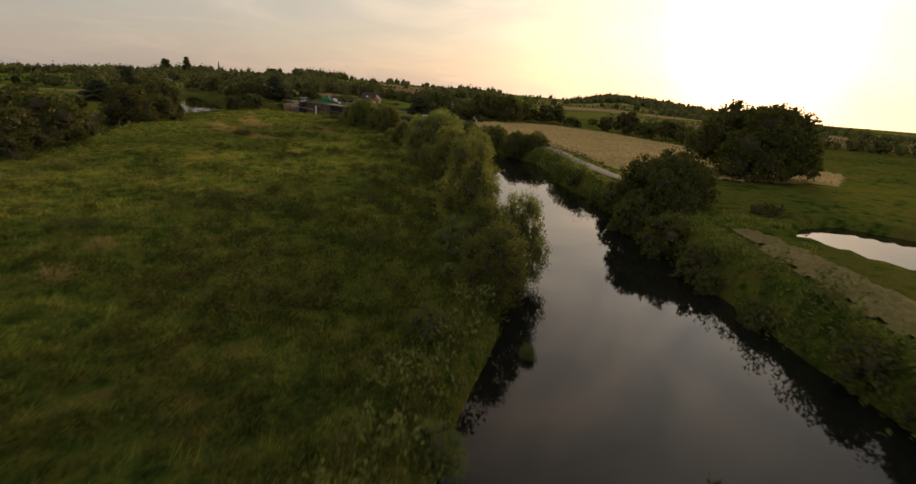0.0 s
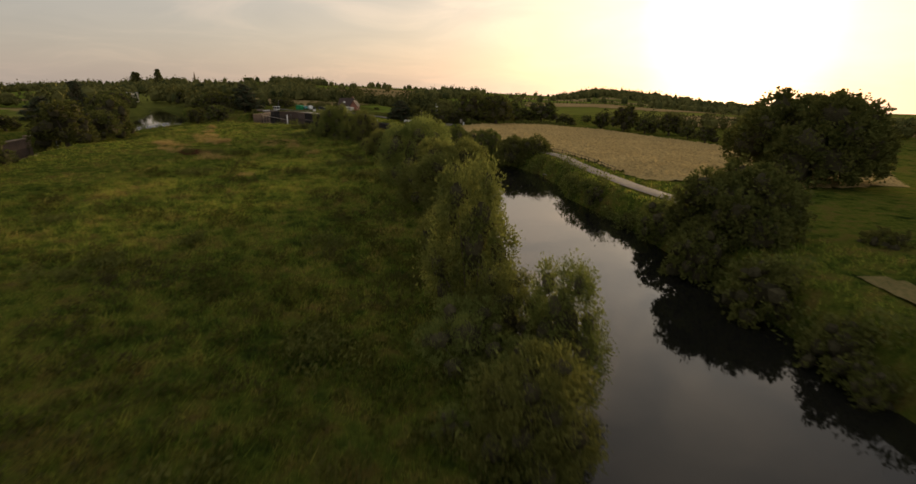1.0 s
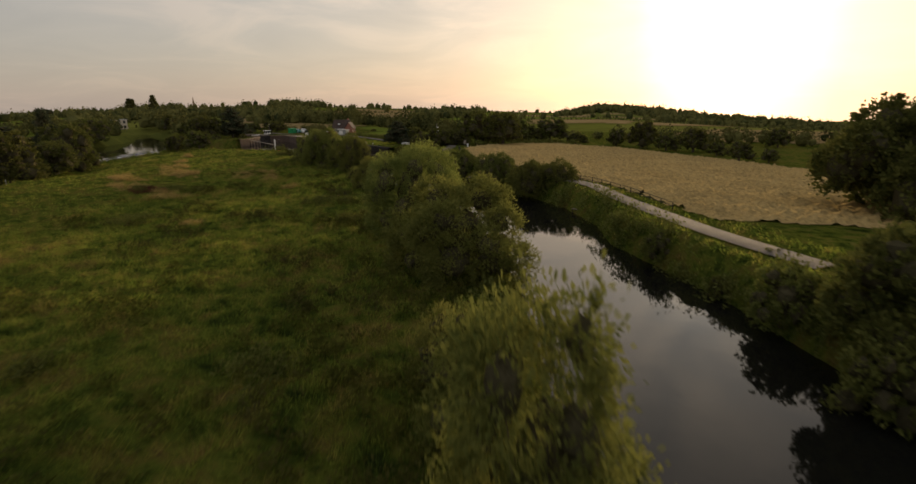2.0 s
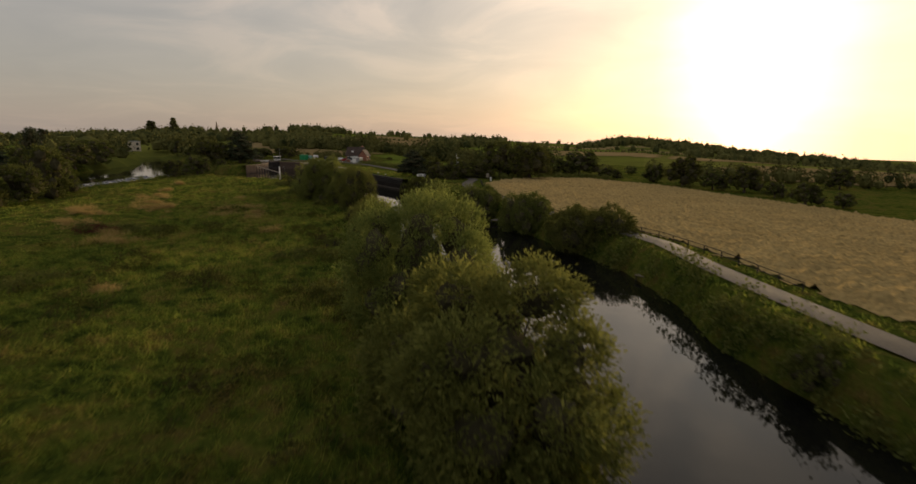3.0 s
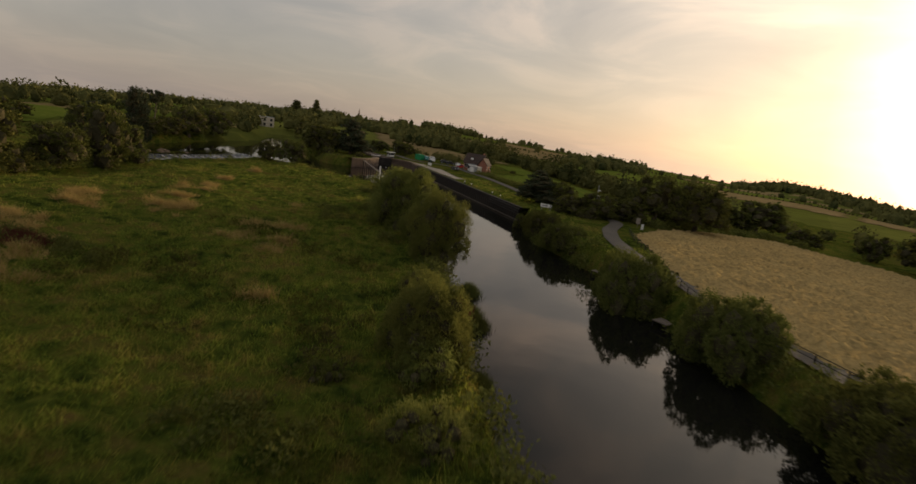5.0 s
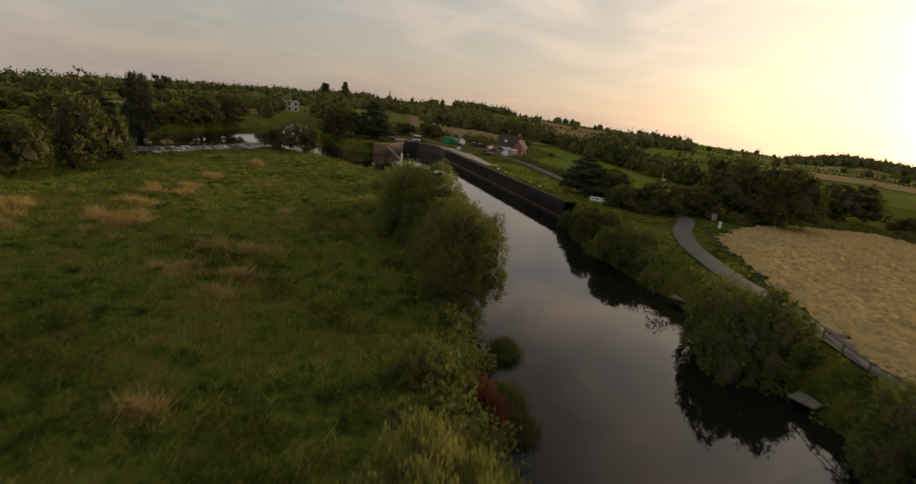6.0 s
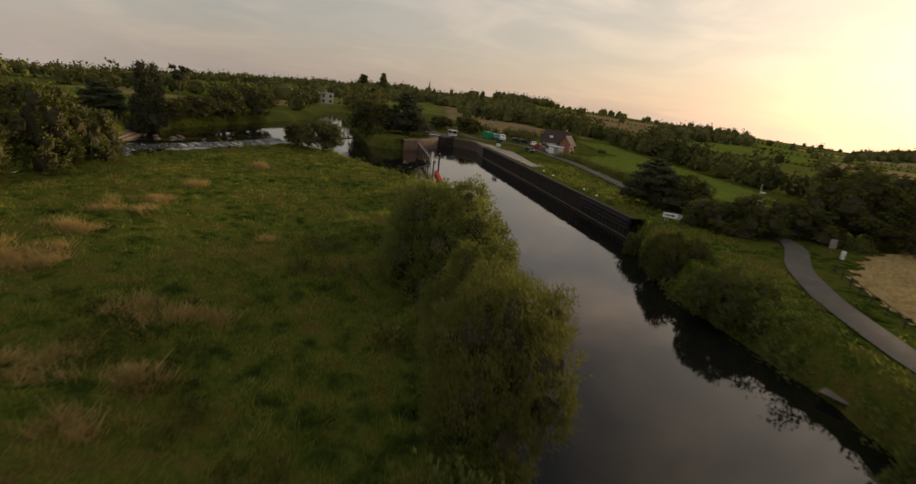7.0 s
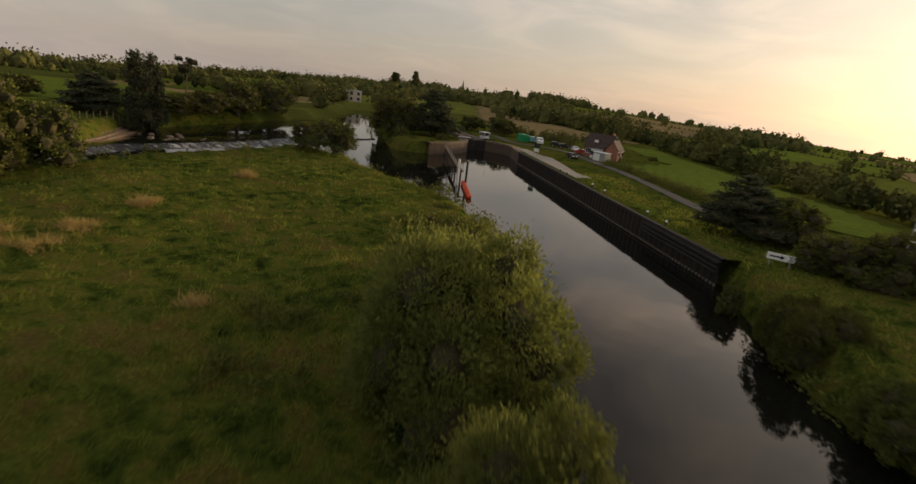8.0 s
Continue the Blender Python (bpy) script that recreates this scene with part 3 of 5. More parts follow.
# crowns over the island bank
WILLOWS_NEAR = [(-1.8, 72.5, 5.7, 7.0), (-6.7, 85.8, 5.4, 8.7), (-32.8, 145.3, 4.5, 7.8), (-26.8, 139.0, 2.7, 6.0), (-23.2, 133.0, 3.3, 5.9), (-15.8, 111.0, 3.2, 4.6)]
YOUNG = [(5.0, 40.2, 2.1, 5.2), (3.0, 33.8, 2.4, 4.6), (0.8, 45.5, 3.2, 7.1), (2.4, 42.2, 2.6, 4.4), (-0.6, 53, 2.6, 4.2)]
WILLOW_SCRUB = [(3.2, 38.0, 2.2, 2.4), (0.6, 40.5, 2.6, 3.2), (0.2, 35, 2.9, 3.6), (-0.4, 26.8, 3.2, 4.2), (0.8, 18.8, 2.9, 3.4), (-21.8, 128.3, 2.4, 3.0), (-20.6, 124.2, 2.1, 2.3), (-17.8, 114, 2.8, 4.2), (-19.8, 117.5, 2.6, 3.8), (-25.2, 135.2, 3.3, 4.5)]
WILLOWS = [(-35, 149, 4.2, 6.0), (-36.5, 151.5, 4.4, 6.4), (-28.2, 140.5, 3.4, 5.0), (-1.5, 57, 3.0, 4.0), (-20.5, 121, 2.2, 3.0), (-39, 154.5, 3.9, 5.2), (-14.8, 108.5, 2.6, 3.0), (-12.5, 103.5, 2.6, 2.4)]
plant([young(6), young(7)], YOUNG, 2.5, 6.2, 12, -1.2)
plant([willow(1), willow(2, n=(1250, 48, 0.18, 0.06, (0.07, 0.14), 0.7)), willow(3)], WILLOWS_NEAR, 5.0, 8.0, 1, -0.8)
plant([willow(8, n=(560, 28, 0.23, 0.09, (0.09, 0.17), 0.5)), willow(9, n=(560, 28, 0.23, 0.09, (0.09, 0.17), 0.5))], WILLOW_SCRUB, 5.0, 8.0, 22, -0.8)
plant([willow(4, False), willow(5, False)], WILLOWS, 5.0, 8.0, 2, -0.8)
# dark bushes that hang over the towpath bank
BUSHES = [(19.4, 50, 2.6, 2.2), (19.8, 43.5, 2.2, 1.3), (18.2, 57.5, 2.6, 2.6), (20.8, 35.5, 2.4, 1.6), (17.0, 72, 2.6, 2.2), (23.0, 24, 2.6, 2.6), (31.6, 57, 4.2, 5.6), (35.5, 57, 3.2, 4.3), (-19.5, 176, 2.2, 1.5), (-23.2, 173.8, 2.1, 3.3), (0.4, 127.5, 2.6, 3.2), (15.4, 80, 3.2, 2.9), (18.2, 66, 4.2, 5.8), (22, 74, 4.4, 4.6), (22.4, 27.5, 3.4, 3.0), (25.5, 21, 3.0, 3.2), (20.8, 35, 3.0, 2.4), (19.6, 41, 2.4, 1.8), (15, 88, 2.8, 2.4), (16.8, 84, 2.4, 1.8), (15.2, 97, 2.2, 1.1), (7.2, 118, 2.6, 1.8), (-10.4, 154, 2.0, 1.4), (-11.8, 155.5, 2.2, 1.8), (-19, 106, 2.6, 3.2), (-42.8, 160.5, 5.6, 6.6), (-47, 168, 5.0, 4.4), (-53, 178, 4.0, 2.2), (-13, 104.5, 3.0, 1.2), (-52.8, 258.6, 1.9, 5.3), (-47.2, 275, 3.0, 5.3), (-95, 232.5, 4.2, 5.4), (-91, 234, 2.8, 3.4), (-100, 234, 4.6, 6.8), (-105, 238, 4.6, 8.0), (-92.5, 240.5, 3.4, 5.2), (-96.5, 247, 4.4, 8.0)]
PENINSULA = [(-122, 260, 5.5, 9), (-94, 281, 5.4, 8.6), (-107, 283, 5.6, 8.9), (-100, 290, 5, 9), (-156, 303, 6, 13.5), (-175, 294, 4.6, 12)]
BUSHES_NEAR = [(10.2, 115, 6.0, 3.8), (2.9, 126.6, 3.3, 3.4), (-4.3, 138.0, 3.5, 3.2), (-18.0, 167.5, 3.2, 2.2), (-14.0, 158.5, 2.9, 2.2)]
plant([bush(24, (1050, 32, 0.17, 0.11, (0.055, 0.1), 0.2), 4.6)], BUSHES_NEAR, 5.0, 4.6, 14, -1.3)
plant([bush(21), bush(22), bush(23)], BUSHES, 5.0, 8.0, 4, -1.3)
BIG_NEAR = [(45, 89.5, 10.4, 12.1), (21.7, 60, 5.2, 6.9)]
BIG = [(-0.4, 195, 6.6, 10.2), (7.6, 197, 6.4, 9.8), (-11.2, 184.5, 3.0, 5.6), (-19.6, 195.5, 3.4, 6.0), (-6.5, 190, 3.8, 4.9), (-15.6, 184.5, 3.2, 4.6), (-92.5, 150.5, 4.5, 9.4), (-88, 141, 3.4, 6.6), (-88, 130, 5.2, 8.8), (-96, 158, 3.4, 6.6), (-71, 83, 6.2, 8.4), (-66, 71, 5.0, 7.0), (-77, 98, 3.6, 4.6), (-141, 203, 5.0, 5.4), (-145, 213.5, 4.4, 5.8), (-147.5, 224, 5.2, 8.8), (-153, 240, 5.8, 9.4), (-87, 196.8, 3.2, 6.0), (-95.5, 199, 2.8, 4.3), (-106.5, 240, 5.0, 9.8), (-113, 250, 5.2, 9)]
plant([oak(13, (1200, 27, 0.22, 0.155, (0.05, 0.11), 0.4), 6.2), oak(14, (800, 28, 0.27, 0.19, (0.06, 0.12), 0.4), 6.2)], BIG_NEAR, 5.0, 6.2, 3, 0.0)
plant([oak(11), oak(12)], BIG, 5.0, 10.0, 3, 0.0)
ROW = [(51, 230, 3.9, 2.7), (56, 217, 5.5, 5.5), (60.5, 206, 5.1, 5.5), (67, 201, 4.5, 4.6), (68.5, 188, 3.5, 3.5), (68, 174, 3.5, 2.3), (73, 169, 3.0, 2.2), (99, 212, 3.6, 3.6), (20, 234, 6.5, 7.2), (28, 240, 6.8, 7.2), (36, 229, 5.4, 4.0), (13, 228, 6.1, 7.5)]
plant([smalltree(31), smalltree(32)], ROW, 5.0, 10.0, 5)
# trees across the weir stream and round the lock
FAR_TREES = [(-90, 78, 4.5, 7.5), (-94, 92, 4.5, 8), (-103, 104, 4.5, 7), (-112, 130, 4.5, 7.5), (-116, 146, 4.5, 7), (-112, 70, 5, 8), (-108, 84, 4.5, 7.5), (-116, 98, 5, 9), (-114, 112, 4.5, 8), (-122, 124, 5, 8.5), (-128, 138, 5, 9), (-136, 150, 5.5, 10), (-146, 162, 5, 9), (-154, 172, 5, 9.5), (-165, 182, 5.5, 9), (-124, 108, 5.5, 10), (-140, 134, 6, 11), (-68, 60, 4, 6.5), (-73, 95, 3.5, 6.5), (-80, 75, 4, 7), (-95, 130, 4, 7), (-77, 84, 4.5, 7.5), (-70, 70, 4, 7), (-90, 96, 4.5, 8), (-83, 66, 5, 8), (-129, 271, 6.5, 9.0), (-166, 297, 7.0, 10), (-178, 312, 5.2, 12), (-92, 136, 4.5, 7), (-100, 118, 5, 7.5), ]
ON_LAND = [r for r in FAR_TREES + PENINSULA if poly_dist(RIVER, np.array([r[0]]), np.array([r[1]]))[0] > 0.5]
plant([smalltree(33), smalltree(34), smalltree(35)], ON_LAND, 5.0, 10.0, 6)
make_cedar = lambda: make_tree("cedar_tree", "cedar", 5.0, 12.0, M_conifer, 41, 700, 16, 0.5, 0.17, (0.08, 0.17), -0.35, 0.35, "dark layered cedar tree beside the lock", "conifer", "conifers")
plant([make_cedar], [(-99, 246, 6.4, 12.8), (-24.0, 194.5, 3.7, 7.8), (-137, 183.5, 5.0, 8.6)], 5.0, 12.0, 7)
make_pine = lambda: make_tree("pine_tree", "pine", 3.5, 13.5, M_conifer, 42, 150, 14, 0.5, 0.2, (0.1, 0.2), 0.3, 0.3, "tall pine with a bare leaning trunk and small crown", "conifer", "conifers")
plant([make_pine], [(-142.5, 206, 2.5, 13.3)], 3.5, 13.5, 8)
make_fir = lambda: make_tree("fir_tree", "tall", 3.0, 13.0, M_conifer, 43, 340, 14, 0.6, 0.22, (0.16, 0.34), 0.0, 0.3, "tall dark fir tree with a ragged crown", "conifer", "conifers")
plant([make_fir], [(-127, 186.5, 3.0, 13.0), (-131, 192, 2.4, 9.5)], 3.0, 13.0, 9)
make_poplar = lambda: make_tree("poplar_tree", "spire", 3.0, 20.0, M_farleaf, 44, 200, 10, 1.2, 0.7, (0.14, 0.24), 0.9, 0.4, "slender upright poplar above the far woods", "poplar", "poplars")
plant([make_poplar], [(-327, 566, 4.2, 27), (-347, 560, 4.2, 26)], 3.0, 20.0, 10)


# ---- far fields ----
M_pasture = surface("pasture_grass", (0.1, 0.135, 0.02), (0.14, 0.165, 0.028), (0.07, 0.09, 0.016), scale=0.05, fine=14, bump=0.3, spec=0.0, rough=1.0)
M_farstraw = surface("far_stubble", (0.22, 0.165, 0.075), (0.28, 0.21, 0.1), (0.16, 0.12, 0.055), scale=0.03, fine=10, bump=0.2, spec=0.0, rough=1.0)


def far_field(poly, mat, label, step=5.0, lift=0.25):
    P = np.array(poly, float)
    xs, ys = np.arange(P[:, 0].min(), P[:, 0].max() + step, step), np.arange(P[:, 1].min(), P[:, 1].max() + step, step)
    X, Y = np.meshgrid(xs, ys)
    V = np.stack([X, Y, height(X, Y) + lift], -1).reshape(-1, 3)
    F = grid_faces(len(xs), len(ys))
    D = poly_dist(poly, X, Y).reshape(-1)
    F = F[(D[F] < 0).all(1)]
    return tagged(new("field", mesh_of("field", V, F, mat, True)), label, "field", kind="structure")


far_field([(-50, 247), (-43, 239), (-36, 229.5), (-27, 217), (-19, 208), (-5, 212), (0, 231), (-11, 253), (-22, 270), (-36, 292), (-55, 322), (-66, 316), (-52, 285), (-44, 270)], M_pasture, "bright green pasture behind the lock house", 2.0, 0.12)
far_field([(-215, 480), (-184, 515), (-150, 435), (-100, 388), (-60, 345), (-68, 330), (-84, 304), (-95, 299), (-147, 358)], M_farstraw, "pale cut field beyond the lock", 5, 0.2)
far_field([(-145, 180), (-170, 205), (-200, 250), (-240, 240), (-280, 180), (-200, 130), (-150, 150)], M_pasture, "green pasture across the weir stream")
far_field([(-200, 270), (-240, 255), (-330, 330), (-260, 380), (-235, 330)], M_pasture, "green pasture by the far building")
far_field([(-300, 200), (-420, 280), (-480, 260), (-350, 160)], M_farstraw, "pale stubble field on the far slope", 8)
far_field([(75, 245), (160, 185), (230, 230), (130, 330), (90, 300)], M_farstraw, "pale stubble beyond the tree row", 6)


def patchwork():
    """Hedged fields and woods over the rising land: returns the hedge lines and the outlines of the woods."""
    rng = np.random.RandomState(19)
    rings = [335, 425, 520, 620, 745]
    hedges, woods = [], []

    def spot(r, a):
        r = r * (1 + 0.04 * math.sin(a * 9) + 0.03 * math.sin(a * 23 + 1))
        return (-15 + r * math.sin(a), 90 + r * math.cos(a))

    for k, (r0, r1) in enumerate(zip(rings[:-1], rings[1:])):
        a = radians(-78 + rng.uniform(0, 6))
        while a < radians(44):
            b = a + radians(rng.uniform(7, 14)) * (1.15 - 0.12 * k)
            deg, mid = math.degrees((a + b) / 2), (r0 + r1) / 2
            poly = [spot(r0, a + (b - a) * i / 3) for i in range(4)] + [spot(r1, b - (b - a) * i / 3) for i in range(4)]
            if deg > 8 and k < 3:
                far_field(poly, M_pasture if k == 1 else M_farstraw, "green pasture below the wooded hill" if k == 1 else "pale stubble field below the wooded hill", 6.0, 0.3)
                if k:
                    hedges.append((poly[:4], 0))
                a = b
                continue
            wood = (deg > 10 and k == 3) or (deg < -17 and rng.rand() < 0.5) or (-17 < deg < 10 and rng.rand() < 0.06)
            if k == 0 and deg < -14:
                wood = rng.rand() < 0.35
            if min(poly_dist(RIVER, np.array([p[0] for p in poly]), np.array([p[1] for p in poly]))) > 12:
                if wood:
                    woods.append(poly)
                else:
                    straw = rng.rand() < (0.75 if deg > 6 else 0.45 if deg > -12 else 0.2)
                    far_field(poly, M_farstraw if straw else M_pasture, "pale cut stubble field between far hedges" if straw else "green pasture between far hedges", 6.0, 0.3)
                hedges.append((poly[:4], k))
                hedges.append(([poly[0], poly[7]], k))
                if k == 3:
                    hedges.append((poly[4:], 9))
            a = b
    return hedges, woods


HEDGES, WOODS = patchwork()


# ---- far woods and hedges, too many to count ----
def far_wood():
    rng = np.random.RandomState(77)
    spots = []

    def belt(line, gap, h0, h1, wide):
        for (ax, ay), (bx, by) in zip(line[:-1], line[1:]):
            n = int(math.hypot(bx - ax, by - ay) / gap)
            for k in range(n):
                j = rng.uniform(-1, 1, 2) * wide
                spots.append((ax + (bx - ax) * k / n + j[0], ay + (by - ay) * k / n + j[1], rng.uniform(h0, h1)))

    belt([(-52, 332), (-36, 306), (-15, 273), (6, 245), (20, 230)], 1.7, 4.2, 7.4, 3.0)
    belt([(-165, 500), (-104, 398), (-56, 350)], 2.4, 4, 8, 6)
    belt([(-56, 350), (-20, 305), (30, 270), (60, 258)], 3.2, 2.5, 4.5, 4)
    belt([(-70, 276), (-86, 297), (-97, 297)], 1.6, 2.0, 3.2, 0.8)
    belt([(-66, 318), (-84, 302)], 1.8, 2.0, 3.2, 0.6)
    belt([(-215, 480), (-160, 470), (-105, 420), (-80, 385)], 4.0, 6, 11, 6)
    belt([(62, 252), (80, 243), (110, 216), (150, 184)], 3.0, 3, 6, 2)
    belt([(60, 262), (120, 235), (190, 190)], 5.0, 3, 6, 4)
    belt([(-125, 262), (-160, 300), (-190, 345), (-215, 400)], 4.0, 6, 10, 8)
    belt([(-152, 262), (-175, 285), (-205, 320), (-235, 360)], 6.0, 5, 9, 4)
    belt([(-260, 240), (-230, 300), (-250, 380)], 6.0, 6, 10, 8)
    for line, k in HEDGES:
        belt(line, 3.2, 1.4, 2.8, 0.8)
        A, B = np.array(line[0]), np.array(line[-1])
        for u in rng.uniform(0, 1, rng.randint(2, 7) if k < 9 else rng.randint(4, 14)) ** 1.4:
            p = A + (B - A) * u + rng.normal(0, 2.5, 2)
            spots.append((p[0], p[1], rng.choice([3, 4, 5, 6, 8, 9]) * rng.uniform(0.8, 1.15)))
    for poly in WOODS:
        P = np.array(poly)
        lo, hi = P.min(0), P.max(0)
        n = int((hi - lo).prod() / 62)
        x, y = rng.uniform(lo[0], hi[0], n), rng.uniform(lo[1], hi[1], n)
        ok = poly_dist(poly, x, y) < 0
        for X, Y in zip(x[ok], y[ok]):
            spots.append((X, Y, rng.uniform(4.5, 9.5)))
    S = np.array(spots)
    S = S[poly_dist(RIVER, S[:, 0], S[:, 1]) > 2]
    far = np.hypot(S[:, 0], S[:, 1] - 100)
    Q, C, CF, base = [], [], [], 0
    for S, per, lo, hi, (iv, jf) in ((S[far < 330], 110, 0.052, 0.1, ICO[1]), (S[far >= 330], 10, 0.07, 0.12, ICO[1])):
        n = len(S)
        z = height(S[:, 0], S[:, 1])
        h = S[:, 2][:, None]
        R = h * rng.uniform(0.4, 0.62, (n, 1))
        mid = np.stack([S[:, 0], S[:, 1], z + S[:, 2] * 0.36], -1)[:, None, :]
        d = rng.normal(size=(n, per, 3))
        d /= np.linalg.norm(d, axis=2)[:, :, None]
        d[:, :, 2] = np.where(d[:, :, 2] < -0.3, -d[:, :, 2], d[:, :, 2])
        lump = lambda v: 1 + 0.22 * np.sin(v[..., 0] * 5 + h) * np.sin(v[..., 1] * 5 + 2 * h) + 0.15 * np.sin(v[..., 2] * 6 + 3 * h)
        p = mid + d * (R * lump(d))[:, :, None] * np.array([1, 1, 1.2])
        p = (p + rng.normal(size=p.shape) * 0.03 * h[:, :, None]).reshape(-1, 3)
        m = len(p)
        a = rng.normal(size=(m, 3))
        a /= np.linalg.norm(a, axis=1)[:, None]
        b = np.cross(a, rng.normal(size=(m, 3)))
        b /= np.linalg.norm(b, axis=1)[:, None]
        s = np.repeat(S[:, 2], per)[:, None] * rng.uniform(lo, hi, (m, 1))
        Q.append(np.stack([p - a * s, p + b * s * 0.7, p + a * s, p - b * s * 0.7], 1).reshape(-1, 3))
        w = np.broadcast_to(iv, (n, len(iv), 3))
        C.append((mid + w * (R * (lump(w) + rng.normal(0, 0.06, w.shape[:2])) * (0.62 if per > 50 else 0.84))[:, :, None] * np.array([1, 1, 1.2])).reshape(-1, 3))
        CF.append((jf[None] + (base + np.arange(n) * len(iv))[:, None, None]).reshape(-1, 3))
        base += n * len(iv)
    q, c = np.concatenate(Q), np.concatenate(C)
    faces = np.arange(len(q)).reshape(-1, 4).tolist() + (np.concatenate(CF) + len(q)).tolist()
    ob = new("far_woodland", mesh_of("far_woodland", np.concatenate([q, c]), faces, M_farleaf))
    return tagged(ob, "distant hedges and woods on rising farmland", "woodland", kind="stuff")


far_wood()


# ---- undergrowth along the banks ----
SCRUB = [(-30.5, 40.2, 2.4), (-50.4, 63, 1.8), (-25.8, 50, 2.0), (-38, 88.5, 1.7), (-50.2, 111.6, 2.4), (-42.5, 112, 1.6), (-46, 113, 1.8), (-30, 40.3, 2.2), (-52, 65, 2), (-37.7, 90.7, 2.2), (-37, 63, 1.8), (-24.4, 51.7, 1.8), (-21, 57, 1.5), (-44, 146.6, 3), (-41, 150.6, 3), (-41, 141.8, 2.5), (-51, 169, 3), (-10, 57, 2), (-14, 90, 3), (-20, 100, 3), (-30, 136, 2), (-8, 30, 3), (-6, 40, 2.5)]


JETTIES = [(-7.9, 149.4, 60), (-1.3, 134.0, 55), (12.9, 102.6, 48), (21.2, 46.6, 40), (19.0, 70.5, 40), (-16.0, 163.7, 60)]


def undergrowth():
    rng = np.random.RandomState(5)
    lobes, scrub = [], []

    def along(line, off, n, lo, hi):
        P = np.array(line, float)
        seg = np.linalg.norm(np.diff(P, axis=0), axis=1)
        t = rng.uniform(0, seg.sum(), n)
        c = np.concatenate([[0], np.cumsum(seg)])
        x, y = np.interp(t, c, P[:, 0]), np.interp(t, c, P[:, 1])
        x, y = x + rng.normal(0, off, n), y + rng.normal(0, off, n)
        z = height(x, y)
        for X, Y, Z in zip(x, y, z):
            if Z > WATER - 0.5 and min(math.hypot(X - a - 1.0, Y - b - 1.2) for a, b, c in JETTIES) > 2.3:
                s = rng.uniform(lo, hi)
                lobes.append((X, Y, max(Z, WATER) + s * 0.2, s, s * 0.9))

    along([(p[0] - 1.8, p[1]) for p in CUT_L[1:]], 0.9, 300, 0.6, 1.3)
    along([(p[0] + 0.7, p[1]) for p in CUT_R[13:-1]], 0.9, 560, 0.55, 1.4)
    along(WEIR_IN[:9], 1.5, 120, 0.5, 1.2)
    along(LOCK_W[:6], 2.0, 80, 0.7, 1.6)
    along([(-52.5, 246), (-44, 236), (-37, 227), (-29.5, 216.5), (-22, 208)], 0.7, 110, 0.7, 1.2)
    along([(-2, 186), (8, 203), (27, 225), (46, 213)], 0.8, 90, 0.8, 1.4)
    along([(-19, 186), (-8, 188.5)], 0.8, 30, 0.8, 1.3)
    q, f = leaf_cloud(rng, lobes, 12500, 6, 0.31, 0.14, 0.0, 0.22)
    for x, y, r in SCRUB:
        for _ in range(int(5 * r)):
            X, Y = x + rng.normal(0, r * 0.5), y + rng.normal(0, r * 0.35)
            s = rng.uniform(0.4, 0.8)
            scrub.append((X, Y, float(height(X, Y)) + 0.15, s, s * 0.75))
    q2, f2 = leaf_cloud(rng, scrub, 3500, 6, 0.28, 0.1, 0.0, 0.2)
    tagged(new("meadow_scrub", mesh_of("meadow_scrub", q2, f2, M_alder)), "low dark bramble patches in the meadow", "undergrowth", kind="stuff")
    ob = new("bank_undergrowth", mesh_of("bank_undergrowth", q, f, M_alder))
    tagged(ob, "tangled nettles and brambles along the river banks", "undergrowth", kind="stuff")


undergrowth()


# ---- meadow grass ----
def blades(rng, x, y, h, w, lean=0.35):
    n = len(x)
    z = height(x, y)
    a = rng.uniform(0, 6.283, n)
    s = np.stack([np.cos(a), np.sin(a), np.zeros(n)], -1) * w[:, None]
    tip = np.stack([rng.normal(0, lean, n) * h, rng.normal(0, lean, n) * h, h], -1)
    p = np.stack([x, y, z - 0.05], -1)
    V = np.stack([p - s, p + s, p + tip], 1).reshape(-1, 3)
    return V, np.arange(3 * n).reshape(-1, 3)


M_straw = leafage("dry_grass", (0.3, 0.225, 0.075), (0.5, 0.38, 0.14), 0.4, spot=0.3)


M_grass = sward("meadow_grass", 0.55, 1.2)


